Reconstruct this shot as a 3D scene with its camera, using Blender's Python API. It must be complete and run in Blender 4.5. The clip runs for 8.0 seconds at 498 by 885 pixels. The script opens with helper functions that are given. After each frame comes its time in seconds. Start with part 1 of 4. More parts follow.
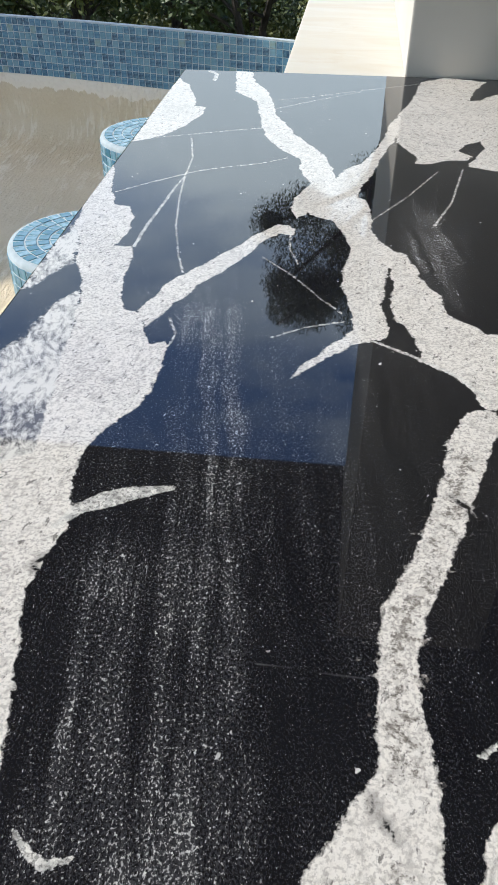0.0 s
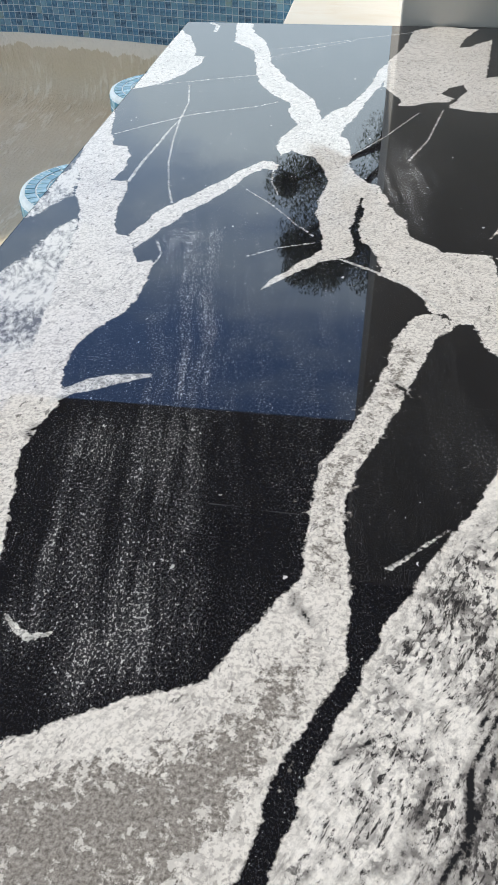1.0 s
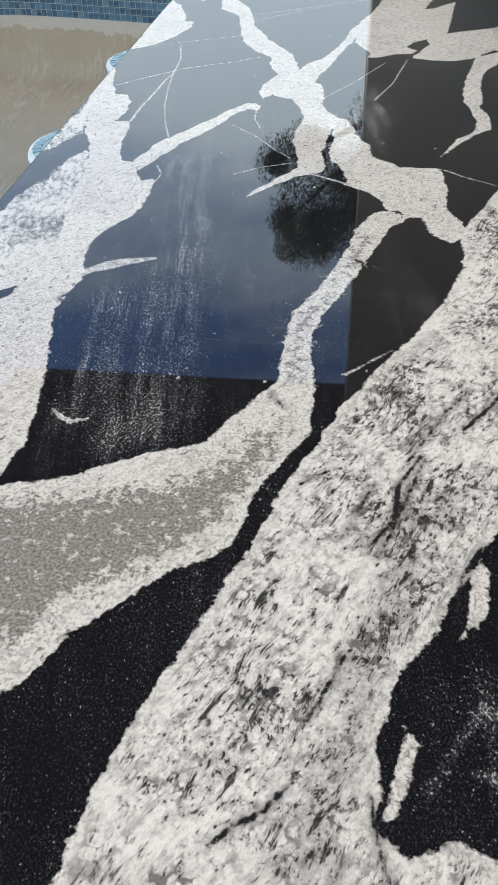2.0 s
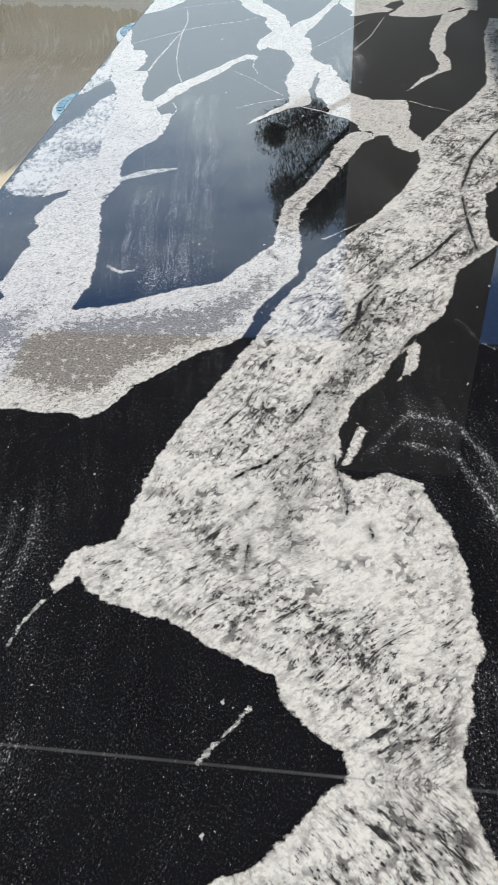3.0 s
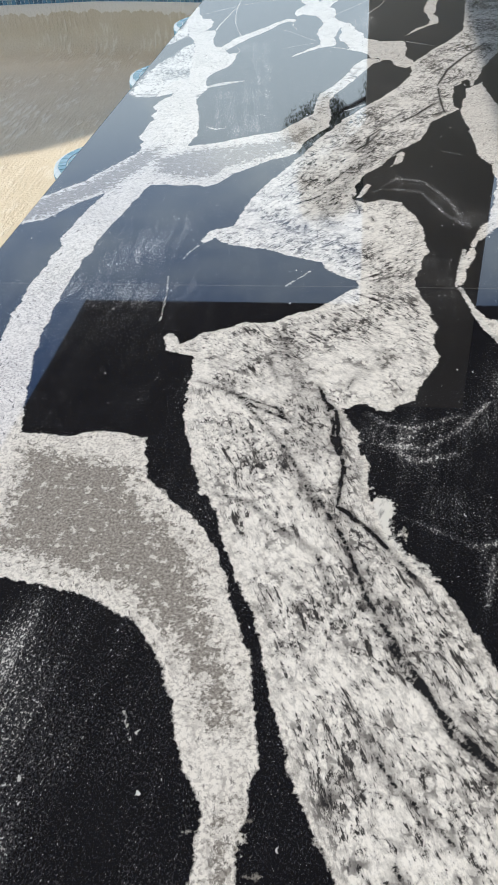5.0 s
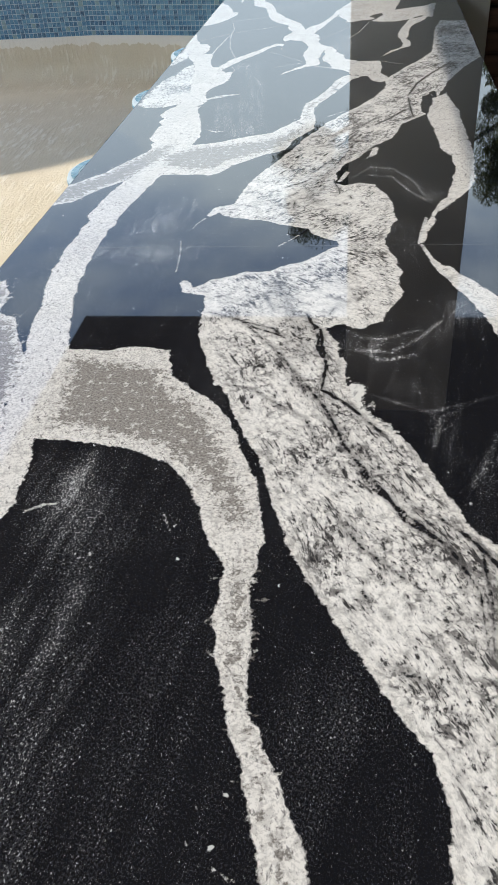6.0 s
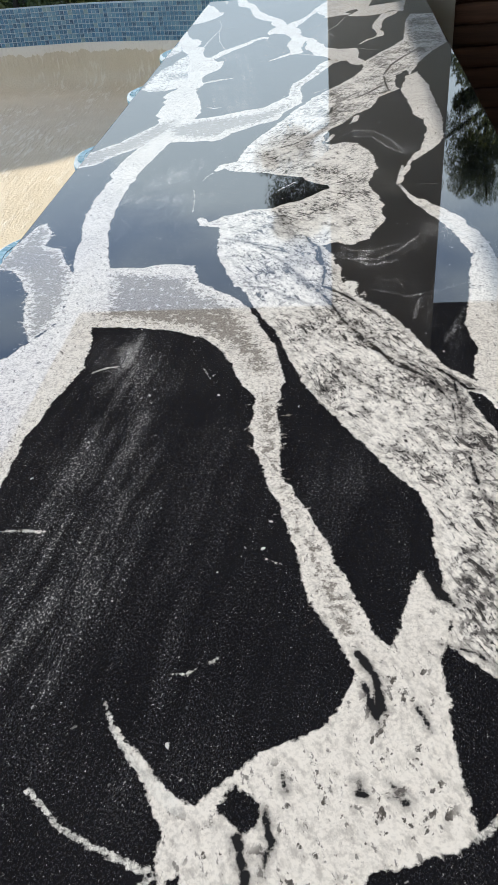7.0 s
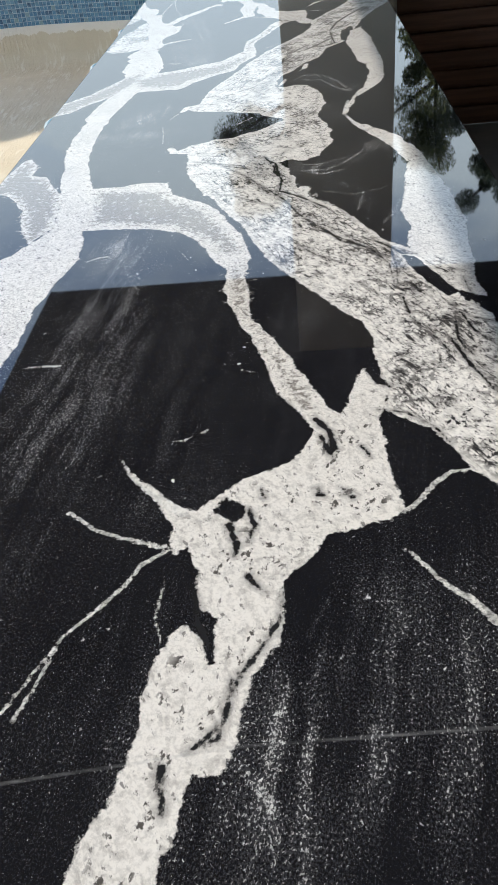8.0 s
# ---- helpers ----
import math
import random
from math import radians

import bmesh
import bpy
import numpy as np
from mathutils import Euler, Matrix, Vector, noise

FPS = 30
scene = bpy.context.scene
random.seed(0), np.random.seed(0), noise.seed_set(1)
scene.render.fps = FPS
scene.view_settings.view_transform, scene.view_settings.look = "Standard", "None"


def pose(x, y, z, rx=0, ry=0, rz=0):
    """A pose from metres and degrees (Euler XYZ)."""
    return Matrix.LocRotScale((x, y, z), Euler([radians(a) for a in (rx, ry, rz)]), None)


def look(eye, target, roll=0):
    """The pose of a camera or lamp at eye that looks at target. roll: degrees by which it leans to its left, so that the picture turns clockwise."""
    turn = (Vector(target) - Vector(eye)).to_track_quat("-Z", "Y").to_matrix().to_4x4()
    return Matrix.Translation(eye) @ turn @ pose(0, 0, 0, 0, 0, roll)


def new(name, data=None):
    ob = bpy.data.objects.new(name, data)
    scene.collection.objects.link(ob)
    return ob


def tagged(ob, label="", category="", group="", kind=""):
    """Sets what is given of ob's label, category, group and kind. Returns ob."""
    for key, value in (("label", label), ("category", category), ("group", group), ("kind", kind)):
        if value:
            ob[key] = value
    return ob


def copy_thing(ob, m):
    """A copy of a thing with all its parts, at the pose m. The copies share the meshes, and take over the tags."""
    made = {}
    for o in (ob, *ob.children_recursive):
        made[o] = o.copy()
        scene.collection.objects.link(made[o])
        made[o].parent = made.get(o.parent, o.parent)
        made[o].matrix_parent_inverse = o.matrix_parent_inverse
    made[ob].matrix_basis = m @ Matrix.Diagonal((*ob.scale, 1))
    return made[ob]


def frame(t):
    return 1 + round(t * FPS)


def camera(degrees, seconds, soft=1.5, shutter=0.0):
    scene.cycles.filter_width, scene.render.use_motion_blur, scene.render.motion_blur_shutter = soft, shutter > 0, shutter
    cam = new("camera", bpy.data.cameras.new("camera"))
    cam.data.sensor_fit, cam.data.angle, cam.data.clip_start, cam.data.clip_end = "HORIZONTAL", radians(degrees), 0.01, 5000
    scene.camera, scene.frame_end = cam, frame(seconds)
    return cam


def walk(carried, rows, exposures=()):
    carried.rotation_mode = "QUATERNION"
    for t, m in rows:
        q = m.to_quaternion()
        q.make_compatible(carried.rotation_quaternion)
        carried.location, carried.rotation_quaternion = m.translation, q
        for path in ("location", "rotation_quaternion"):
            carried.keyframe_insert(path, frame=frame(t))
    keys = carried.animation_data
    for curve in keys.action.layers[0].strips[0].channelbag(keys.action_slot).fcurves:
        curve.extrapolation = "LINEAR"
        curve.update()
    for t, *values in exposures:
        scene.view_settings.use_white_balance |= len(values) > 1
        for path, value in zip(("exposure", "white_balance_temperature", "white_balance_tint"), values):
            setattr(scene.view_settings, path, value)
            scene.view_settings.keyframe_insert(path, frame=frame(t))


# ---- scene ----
cam = camera(35.6, 8.0)
PATH = [
    (0, (-0.041, -0.073, 1.562), (-0.223, 1.48, 0.315), 0.3),
    (0.5, (-0.043, -0.138, 1.555), (-0.262, 1.386, 0.278), -0.7),
    (1, (0.048, -0.224, 1.567), (-0.187, 1.273, 0.262), -1.1),
    (1.2, (0.092, -0.265, 1.561), (-0.157, 1.224, 0.249), -1.6),
    (2.3, (0.105, -0.62, 1.574), (-0.119, 0.862, 0.251), -2.4),
    (2.5, (0.113, -0.693, 1.602), (-0.126, 0.77, 0.259), -3.0),
    (3, (0.147, -0.901, 1.611), (-0.091, 0.561, 0.267), -3.6),
    (3.5, (0.173, -1.099, 1.631), (-0.07, 0.359, 0.284), -3.8),
    (4, (0.171, -1.314, 1.637), (-0.096, 0.143, 0.293), -4.5),
    (4.5, (0.155, -1.555, 1.631), (-0.126, -0.089, 0.3), -4.6),
    (4.7, (0.161, -1.65, 1.635), (-0.133, -0.174, 0.318), -5.0),
    (5.8, (0.244, -2.023, 1.666), (-0.048, -0.485, 0.422), -4.9),
    (6, (0.212, -2.092, 1.662), (-0.066, -0.544, 0.427), -4.8),
    (6.5, (0.161, -2.265, 1.656), (-0.102, -0.7, 0.439), -5.3),
    (7, (0.194, -2.444, 1.65), (-0.049, -0.873, 0.437), -5.7),
    (7.5, (0.251, -2.62, 1.641), (0.028, -1.052, 0.421), -6.2),
    (8, (0.206, -2.764, 1.608), (0.033, -1.199, 0.375), -6.9),
]
walk(cam, [(t, look(eye, target, roll)) for t, eye, target, roll in PATH], [(0, 0.0), (1, -0.05), (2.5, -0.12), (4, -0.08), (6, -0.05), (8, 0.03)])

# ---- world, sun and sky ----
SUN_WAY = Vector((1.0, -0.06, -0.973)).normalized()
world = bpy.data.worlds.new("world")
scene.world = world
world.use_nodes = True
wn, wl = world.node_tree.nodes, world.node_tree.links
wn.clear()
w_out, w_bg = wn.new("ShaderNodeOutputWorld"), wn.new("ShaderNodeBackground")
w_sky = wn.new("ShaderNodeTexSky")
w_sky.sky_type = "NISHITA"
w_sky.sun_disc = False
w_sky.sun_elevation, w_sky.sun_rotation = radians(44), radians(267)
w_sky.air_density, w_sky.dust_density, w_sky.ozone_density = 1.25, 0.7, 0.9
w_co, w_map, w_noise, w_ramp = (wn.new("ShaderNodeTexCoord"), wn.new("ShaderNodeMapping"), wn.new("ShaderNodeTexNoise"), wn.new("ShaderNodeMapRange"))
w_map.inputs["Scale"].default_value = (1.0, 1.0, 2.6)
w_noise.inputs["Scale"].default_value, w_noise.inputs["Detail"].default_value, w_noise.inputs["Roughness"].default_value = 2.2, 6.0, 0.55
w_ramp.inputs["From Min"].default_value, w_ramp.inputs["From Max"].default_value = 0.42, 0.68
w_sep, w_low, w_add = wn.new("ShaderNodeSeparateXYZ"), wn.new("ShaderNodeMapRange"), wn.new("ShaderNodeMath")
w_low.inputs["From Min"].default_value, w_low.inputs["From Max"].default_value = 0.52, 0.29
w_low.inputs["To Min"].default_value, w_low.inputs["To Max"].default_value = -0.35, 0.85
w_add.operation, w_add.use_clamp = "ADD", True
w_mix = wn.new("ShaderNodeMix")
w_mix.data_type = "RGBA"
w_tone, w_grad, w_tint = wn.new("ShaderNodeMix"), wn.new("ShaderNodeMapRange"), wn.new("ShaderNodeMix")
w_tone.data_type = w_tint.data_type = "RGBA"
w_tone.inputs[6].default_value, w_tone.inputs[7].default_value = (4.9, 5.95, 6.8, 1), (8.6, 10.2, 11.4, 1)
w_grad.inputs["From Min"].default_value, w_grad.inputs["From Max"].default_value = 0.14, 0.34
w_tint.blend_type = "MULTIPLY"
w_tint.inputs[0].default_value, w_tint.inputs[7].default_value = 1.0, (0.74, 1.0, 1.38, 1)
wl.new(w_co.outputs["Generated"], w_map.inputs["Vector"])
wl.new(w_map.outputs["Vector"], w_noise.inputs["Vector"])
wl.new(w_noise.outputs["Fac"], w_ramp.inputs["Value"])
wl.new(w_co.outputs["Generated"], w_sep.inputs["Vector"])
wl.new(w_sep.outputs["Z"], w_low.inputs["Value"])
wl.new(w_ramp.outputs["Result"], w_add.inputs[0])
wl.new(w_low.outputs["Result"], w_add.inputs[1])
wl.new(w_add.outputs["Value"], w_mix.inputs[0])
wl.new(w_sep.outputs["Z"], w_grad.inputs["Value"])
wl.new(w_grad.outputs["Result"], w_tone.inputs[0])
wl.new(w_tone.outputs[2], w_mix.inputs[7])
wl.new(w_sky.outputs["Color"], w_tint.inputs[6])
wl.new(w_tint.outputs[2], w_mix.inputs[6])
w_high, w_over = wn.new("ShaderNodeMapRange"), wn.new("ShaderNodeMix")
w_over.data_type = "RGBA"
w_over.inputs[7].default_value = (5.9, 5.6, 5.3, 1)
w_high.inputs["From Min"].default_value, w_high.inputs["From Max"].default_value = 0.70, 0.88
w_high.inputs["To Max"].default_value = 0.85
wl.new(w_sep.outputs["Z"], w_high.inputs["Value"])
wl.new(w_high.outputs["Result"], w_over.inputs[0])
wl.new(w_mix.outputs[2], w_over.inputs[6])
wl.new(w_over.outputs[2], w_bg.inputs["Color"])
w_bg.inputs["Strength"].default_value = 0.19
wl.new(w_bg.outputs["Background"], w_out.inputs["Surface"])

sun_data = bpy.data.lights.new("sun", "SUN")
sun_data.energy, sun_data.angle, sun_data.color = 3.8, radians(0.55), (1.0, 0.955, 0.88)
sun = new("sun", sun_data)
sun.matrix_world = look(-SUN_WAY * 30, (0, 0, 0))


# ---- materials ----
class Mat:
    """A node material with a Principled shader and short helpers."""

    def __init__(self, name, rough=0.5, metal=0.0, ior=1.5):
        self.m = bpy.data.materials.new(name)
        self.m.use_nodes = True
        self.n, self.l = self.m.node_tree.nodes, self.m.node_tree.links
        self.b = self.n["Principled BSDF"]
        self.b.inputs["Roughness"].default_value = rough
        self.b.inputs["Metallic"].default_value = metal
        self.b.inputs["IOR"].default_value = ior
        self.geo = self.n.new("ShaderNodeTexCoord").outputs["Object"]

    def put(self, src, dst):
        if isinstance(src, (int, float, tuple)):
            dst.default_value = (*src, 1) if isinstance(src, tuple) and len(src) == 3 and len(dst.default_value) == 4 else src
        else:
            self.l.new(src, dst)

    def math(self, op, a, b=0.0, clamp=False):
        k = self.n.new("ShaderNodeMath")
        k.operation, k.use_clamp = op, clamp
        self.put(a, k.inputs[0])
        self.put(b, k.inputs[1])
        return k.outputs[0]

    def noise(self, scale, detail=3.0, rough=0.5, vec=None, distort=0.0):
        k = self.n.new("ShaderNodeTexNoise")
        k.inputs["Scale"].default_value, k.inputs["Detail"].default_value = scale, detail
        k.inputs["Roughness"].default_value, k.inputs["Distortion"].default_value = rough, distort
        self.l.new(vec or self.geo, k.inputs["Vector"])
        return k.outputs["Fac"]

    def cells(self, vec):
        """The distance to the nearest of scattered points, and a random value for each."""
        k, c = self.n.new("ShaderNodeTexVoronoi"), self.n.new("ShaderNodeSeparateColor")
        k.inputs["Scale"].default_value = 1.0
        self.l.new(vec, k.inputs["Vector"])
        self.l.new(k.outputs["Color"], c.inputs[0])
        return k.outputs["Distance"], c.outputs[0], c.outputs[1]

    def warp(self, vec, scale, amount):
        """Coordinates pushed about by a soft noise."""
        k, c, a = self.n.new("ShaderNodeTexNoise"), self.n.new("ShaderNodeVectorMath"), self.n.new("ShaderNodeVectorMath")
        k.inputs["Scale"].default_value, k.inputs["Detail"].default_value = scale, 2.0
        c.operation, c.inputs[1].default_value, c.inputs[2].default_value = "MULTIPLY_ADD", (amount, amount, 0), (-amount / 2, -amount / 2, 0)
        self.l.new(vec, k.inputs["Vector"])
        self.l.new(k.outputs["Color"], c.inputs[0])
        self.l.new(vec, a.inputs[0])
        self.l.new(c.outputs[0], a.inputs[1])
        return a.outputs[0]

    def ramp(self, v, lo, hi, a=0.0, b=1.0):
        k = self.n.new("ShaderNodeMapRange")
        self.put(v, k.inputs["Value"])
        k.inputs["From Min"].default_value, k.inputs["From Max"].default_value = lo, hi
        k.inputs["To Min"].default_value, k.inputs["To Max"].default_value = a, b
        return k.outputs["Result"]

    def mix(self, f, a, b):
        k = self.n.new("ShaderNodeMix")
        k.data_type = "RGBA"
        self.put(f, k.inputs[0])
        self.put(a, k.inputs[6])
        self.put(b, k.inputs[7])
        return k.outputs[2]

    def mapped(self, scale=(1, 1, 1), turn=0.0, vec=None):
        """Coordinates turned by so many degrees, then scaled."""
        src = vec or self.geo
        for r, sc in ((turn, (1, 1, 1)), (0.0, scale)):
            k = self.n.new("ShaderNodeMapping")
            k.inputs["Scale"].default_value = sc
            k.inputs["Rotation"].default_value = (0, 0, radians(r))
            self.l.new(src, k.inputs["Vector"])
            src = k.outputs["Vector"]
        return src

    def attr(self, name):
        k = self.n.new("ShaderNodeAttribute")
        k.attribute_name = name
        return k.outputs["Fac"]

    def rand(self):
        return self.n.new("ShaderNodeObjectInfo").outputs["Random"]

    def island(self):
        return self.n.new("ShaderNodeNewGeometry").outputs["Random Per Island"]

    def color(self, c):
        self.put(c, self.b.inputs["Base Color"])
        return self

    def bump(self, h, strength=0.3, dist=0.01):
        k = self.n.new("ShaderNodeBump")
        k.inputs["Strength"].default_value, k.inputs["Distance"].default_value = strength, dist
        self.l.new(h, k.inputs["Height"])
        self.l.new(k.outputs["Normal"], self.b.inputs["Normal"])
        return self


SEAM = -0.622


def stone_material():
    """Polished black granite with white veins; the veins' outlines come as distances in metres."""
    s = Mat("black_white_granite", rough=0.045, ior=1.55)
    sep, com = s.n.new("ShaderNodeSeparateXYZ"), s.n.new("ShaderNodeCombineXYZ")
    s.l.new(s.geo, sep.inputs[0])
    yy = s.math("ABSOLUTE", s.math("SUBTRACT", sep.outputs["Y"], SEAM))
    s.l.new(sep.outputs["X"], com.inputs["X"])
    s.l.new(yy, com.inputs["Y"])
    flat = com.outputs[0]
    half = lambda v, k: s.math("MULTIPLY", s.math("SUBTRACT", v, 0.5), k)
    wob = half(s.noise(26, 3, 0.55, flat), 0.019)
    fine = half(s.noise(150, 4, 0.66, flat), 0.012)
    edge = s.math("ADD", wob, fine)
    veined = s.math("ADD", s.attr("vein"), edge)
    white = s.ramp(veined, 0.0010, -0.0014)
    hair_d = s.math("ADD", s.attr("hair"), half(s.noise(150, 5, 0.72, flat), 0.013))
    thin = s.math("MULTIPLY", s.ramp(hair_d, 0.0009, -0.0005), s.math("MULTIPLY", s.ramp(s.noise(60, 3, 0.6, flat), 0.32, 0.50, 0.5, 1.0), s.ramp(s.noise(230, 4, 0.74, flat), 0.42, 0.52, 0.40, 1.0)))
    rift = s.ramp(s.math("ADD", s.attr("crack"), s.math("ADD", half(s.noise(75, 5, 0.70, flat), 0.013), half(s.noise(22, 3, 0.6, flat), 0.005))), 0.0009, -0.0009)
    bruise = s.ramp(s.math("ADD", s.attr("crack"), half(s.noise(110, 4, 0.7, flat), 0.016)), 0.007, -0.001, 0.0, 0.62)
    pale_line = s.math("MULTIPLY", s.ramp(s.attr("pale_line"), 0.0012, -0.0008), s.ramp(s.noise(9, 4, 0.6, flat), 0.35, 0.65, 0.10, 0.5))
    grey = s.ramp(s.math("ADD", s.attr("cloud"), s.math("ADD", s.math("MULTIPLY", edge, 2.0), half(s.noise(75, 5, 0.7, flat), 0.13))), -0.002, -0.016)
    streak = s.ramp(s.math("ADD", s.attr("streak"), s.math("MULTIPLY", edge, 2.2)), 0.002, -0.003)
    # white rock: chalky crystals, soft ash between them, dark flecks drawn out along the flow
    zone = s.noise(6.5, 4, 0.6, flat)
    flow = s.warp(flat, 6.0, 0.045)
    lobe = s.ramp(yy, 0.14, 0.36, 1.0, 0.0)

    def drawn(along, across, detail, rough):
        """Grain drawn out along the bed, which lies flatter towards the joint."""
        steep = s.noise(1.0, detail, rough, s.mapped((across, along, 1), 27, flow))
        flat_ = s.noise(1.0, detail, rough, s.mapped((across, along, 1), 50, flow))
        k = s.n.new("ShaderNodeMix")
        for src, dst in ((lobe, k.inputs[0]), (steep, k.inputs[2]), (flat_, k.inputs[3])):
            s.l.new(src, dst)
        return k.outputs[0]

    in_body = s.ramp(s.attr("body"), 0.004, -0.014)
    soft = s.math("ADD", s.attr("ash"), half(s.noise(30, 5, 0.65, flat), 0.07))
    ashen = s.ramp(soft, 0.012, -0.014)
    patchy = half(zone, 0.40)
    crystals = drawn(62, 100, 5, 0.68)
    chalk = s.mix(s.ramp(crystals, 0.36, 0.50), (0.56, 0.535, 0.505), (0.86, 0.825, 0.775))
    grit = s.ramp(s.noise(260, 3, 0.65, flat), 0.36, 0.62)
    soot = s.mix(grit, (0.15, 0.143, 0.14), (0.60, 0.575, 0.545))
    haze = s.math("ADD", drawn(9, 17, 6, 0.70), half(s.noise(70, 4, 0.65, flat), 0.26))
    haze = s.math("MAXIMUM", s.ramp(haze, 0.52, 0.66, 0.0, 0.50), s.math("MULTIPLY", ashen, 0.66))
    pale = s.mix(s.math("MULTIPLY", haze, in_body), chalk, soot)
    inward = s.math("MULTIPLY", s.ramp(s.attr("body"), 0.004, -0.02, 0.10, 1.0), s.ramp(s.attr("vein"), -0.002, -0.012, 0.5, 1.0))
    more = s.math("ADD", patchy, s.math("MULTIPLY", ashen, 0.03))
    clot = s.math("ADD", drawn(46, 84, 6, 0.76), more)
    fleck = s.math("ADD", drawn(90, 200, 4, 0.68), more)
    wisp = s.math("ADD", drawn(19, 95, 5, 0.68), s.math("MULTIPLY", more, 0.8))
    shade = s.math("MAXIMUM", s.math("MAXIMUM", s.ramp(clot, 0.485, 0.60), s.ramp(fleck, 0.50, 0.60)), s.ramp(wisp, 0.52, 0.61))
    core = s.math("MAXIMUM", s.math("MAXIMUM", s.ramp(clot, 0.57, 0.62), s.ramp(fleck, 0.58, 0.63)), s.ramp(wisp, 0.59, 0.63))
    grain, _, _ = s.cells(s.mapped((145, 98, 1), 38, s.warp(flat, 70.0, 0.016)))
    gaps = s.math("ADD", grain, half(s.noise(190, 3, 0.65, flat), 0.55))
    where = s.math("ADD", s.math("ADD", s.noise(26, 4, 0.65, flat), half(zone, 0.55)), s.math("MULTIPLY", ashen, 0.05))
    between = s.math("MULTIPLY", s.ramp(gaps, 0.54, 0.70), s.ramp(where, 0.43, 0.62))
    pale = s.mix(s.math("MULTIPLY", s.math("MULTIPLY", between, inward), 0.85), pale, (0.075, 0.07, 0.07))
    pale = s.mix(s.math("MULTIPLY", s.math("MULTIPLY", shade, inward), 0.55), pale, (0.24, 0.225, 0.217))
    pale = s.mix(s.math("MULTIPLY", s.math("MULTIPLY", core, inward), 0.95), pale, (0.020, 0.019, 0.021))
    near_end = s.ramp(sep.outputs["Y"], -1.72, -1.95, 0.0, 1.0)
    spots = s.ramp(s.math("ADD", s.noise(1.0, 4, 0.62, s.mapped((80, 55, 1), -20, flat)), half(s.noise(15, 3, 0.6, flat), 0.5)), 0.60, 0.64)
    spots = s.math("MULTIPLY", s.math("MULTIPLY", spots, near_end), s.ramp(s.attr("vein"), -0.006, -0.02))
    pale = s.mix(spots, pale, (0.03, 0.03, 0.032))
    pale = s.mix(s.ramp(in_body, 0.0, 1.0, 0.16, 0.0), pale, (0.42, 0.37, 0.32))
    # the narrower veins are sugary: small grey-brown grains all over
    pits = s.math("MULTIPLY", s.ramp(s.noise(250, 3, 0.62, flat), 0.50, 0.58), s.math("MULTIPLY", s.ramp(zone, 0.30, 0.62, 0.3, 0.66), s.math("MULTIPLY", s.ramp(in_body, 0.0, 1.0, 1.0, 0.3), s.ramp(near_end, 0.0, 1.0, 1.0, 0.45))))
    pale = s.mix(pits, pale, (0.31, 0.285, 0.265))
    flake = s.math("MULTIPLY", s.ramp(s.noise(1.0, 4, 0.66, s.mapped((120, 60, 1), 20, flow)), 0.60, 0.65), s.ramp(in_body, 0.0, 1.0, 0.75, 0.0))
    pale = s.mix(flake, pale, (0.10, 0.095, 0.09))
    # ash-coloured filling with a paler, broken rim
    smoke = s.mix(s.ramp(s.noise(300, 4, 0.7, flat), 0.36, 0.66), (0.145, 0.13, 0.118), (0.43, 0.40, 0.365))
    smoke = s.mix(s.ramp(s.math("ADD", s.noise(85, 4, 0.68, flat), s.math("MULTIPLY", s.ramp(s.attr("cloud"), -0.03, 0.0), 0.08)), 0.575, 0.63, 0.0, 0.8), smoke, (0.70, 0.67, 0.625))
    band = s.noise(1.0, 6, 0.70, s.mapped((95, 48, 1), -14, flow), 0.3)
    bandc = s.mix(s.ramp(s.math("ADD", band, half(zone, 0.7)), 0.35, 0.56), (0.13, 0.127, 0.128), (0.72, 0.70, 0.66))
    # black rock: single pale crystals, thick in drawn-out swarms and thin between them
    field = s.noise(2.6, 3, 0.5, flat, 0.5)
    trail = s.noise(1.0, 5, 0.68, s.mapped((42, 2.4, 1), -8, flow))
    dense = s.ramp(s.math("ADD", s.attr("swarm"), half(s.noise(14, 4, 0.6, flat), 0.09)), 0.045, -0.045)
    thread = s.ramp(s.math("ADD", s.attr("swirl"), half(s.noise(70, 5, 0.70, flat), 0.016)), 0.005, -0.004)
    gather_ = s.math("ADD", s.math("ADD", s.math("MULTIPLY", half(trail, 1.0), s.math("ADD", s.math("MULTIPLY", dense, 0.34), 0.17)), half(field, 0.20)), s.math("MULTIPLY", dense, 0.098))
    gather_ = s.math("ADD", gather_, s.math("MULTIPLY", thread, 0.10))
    night = s.mix(s.noise(14, 3, 0.5, flat), (0.0062, 0.0063, 0.0085), (0.0115, 0.0117, 0.0148))
    dust = s.math("ADD", s.noise(1.0, 5, 0.78, s.mapped((520, 360, 1), -8, flat)), s.math("MULTIPLY", gather_, 1.1))
    night = s.mix(s.ramp(dust, 0.52, 0.70, 0.0, 0.24), night, (0.20, 0.198, 0.21))
    small = s.math("ADD", s.noise(1.0, 4, 0.70, s.mapped((430, 290, 1), -8, flat)), s.math("MULTIPLY", gather_, 0.9))
    night = s.mix(s.ramp(small, 0.635, 0.675, 0.0, 0.80), night, (0.46, 0.455, 0.45))
    big = s.math("ADD", s.noise(1.0, 5, 0.74, s.mapped((230, 150, 1), -8, flat), 0.2), s.math("MULTIPLY", gather_, 0.75))
    night = s.mix(s.ramp(big, 0.665, 0.695, 0.0, 0.95), night, (0.64, 0.63, 0.62))
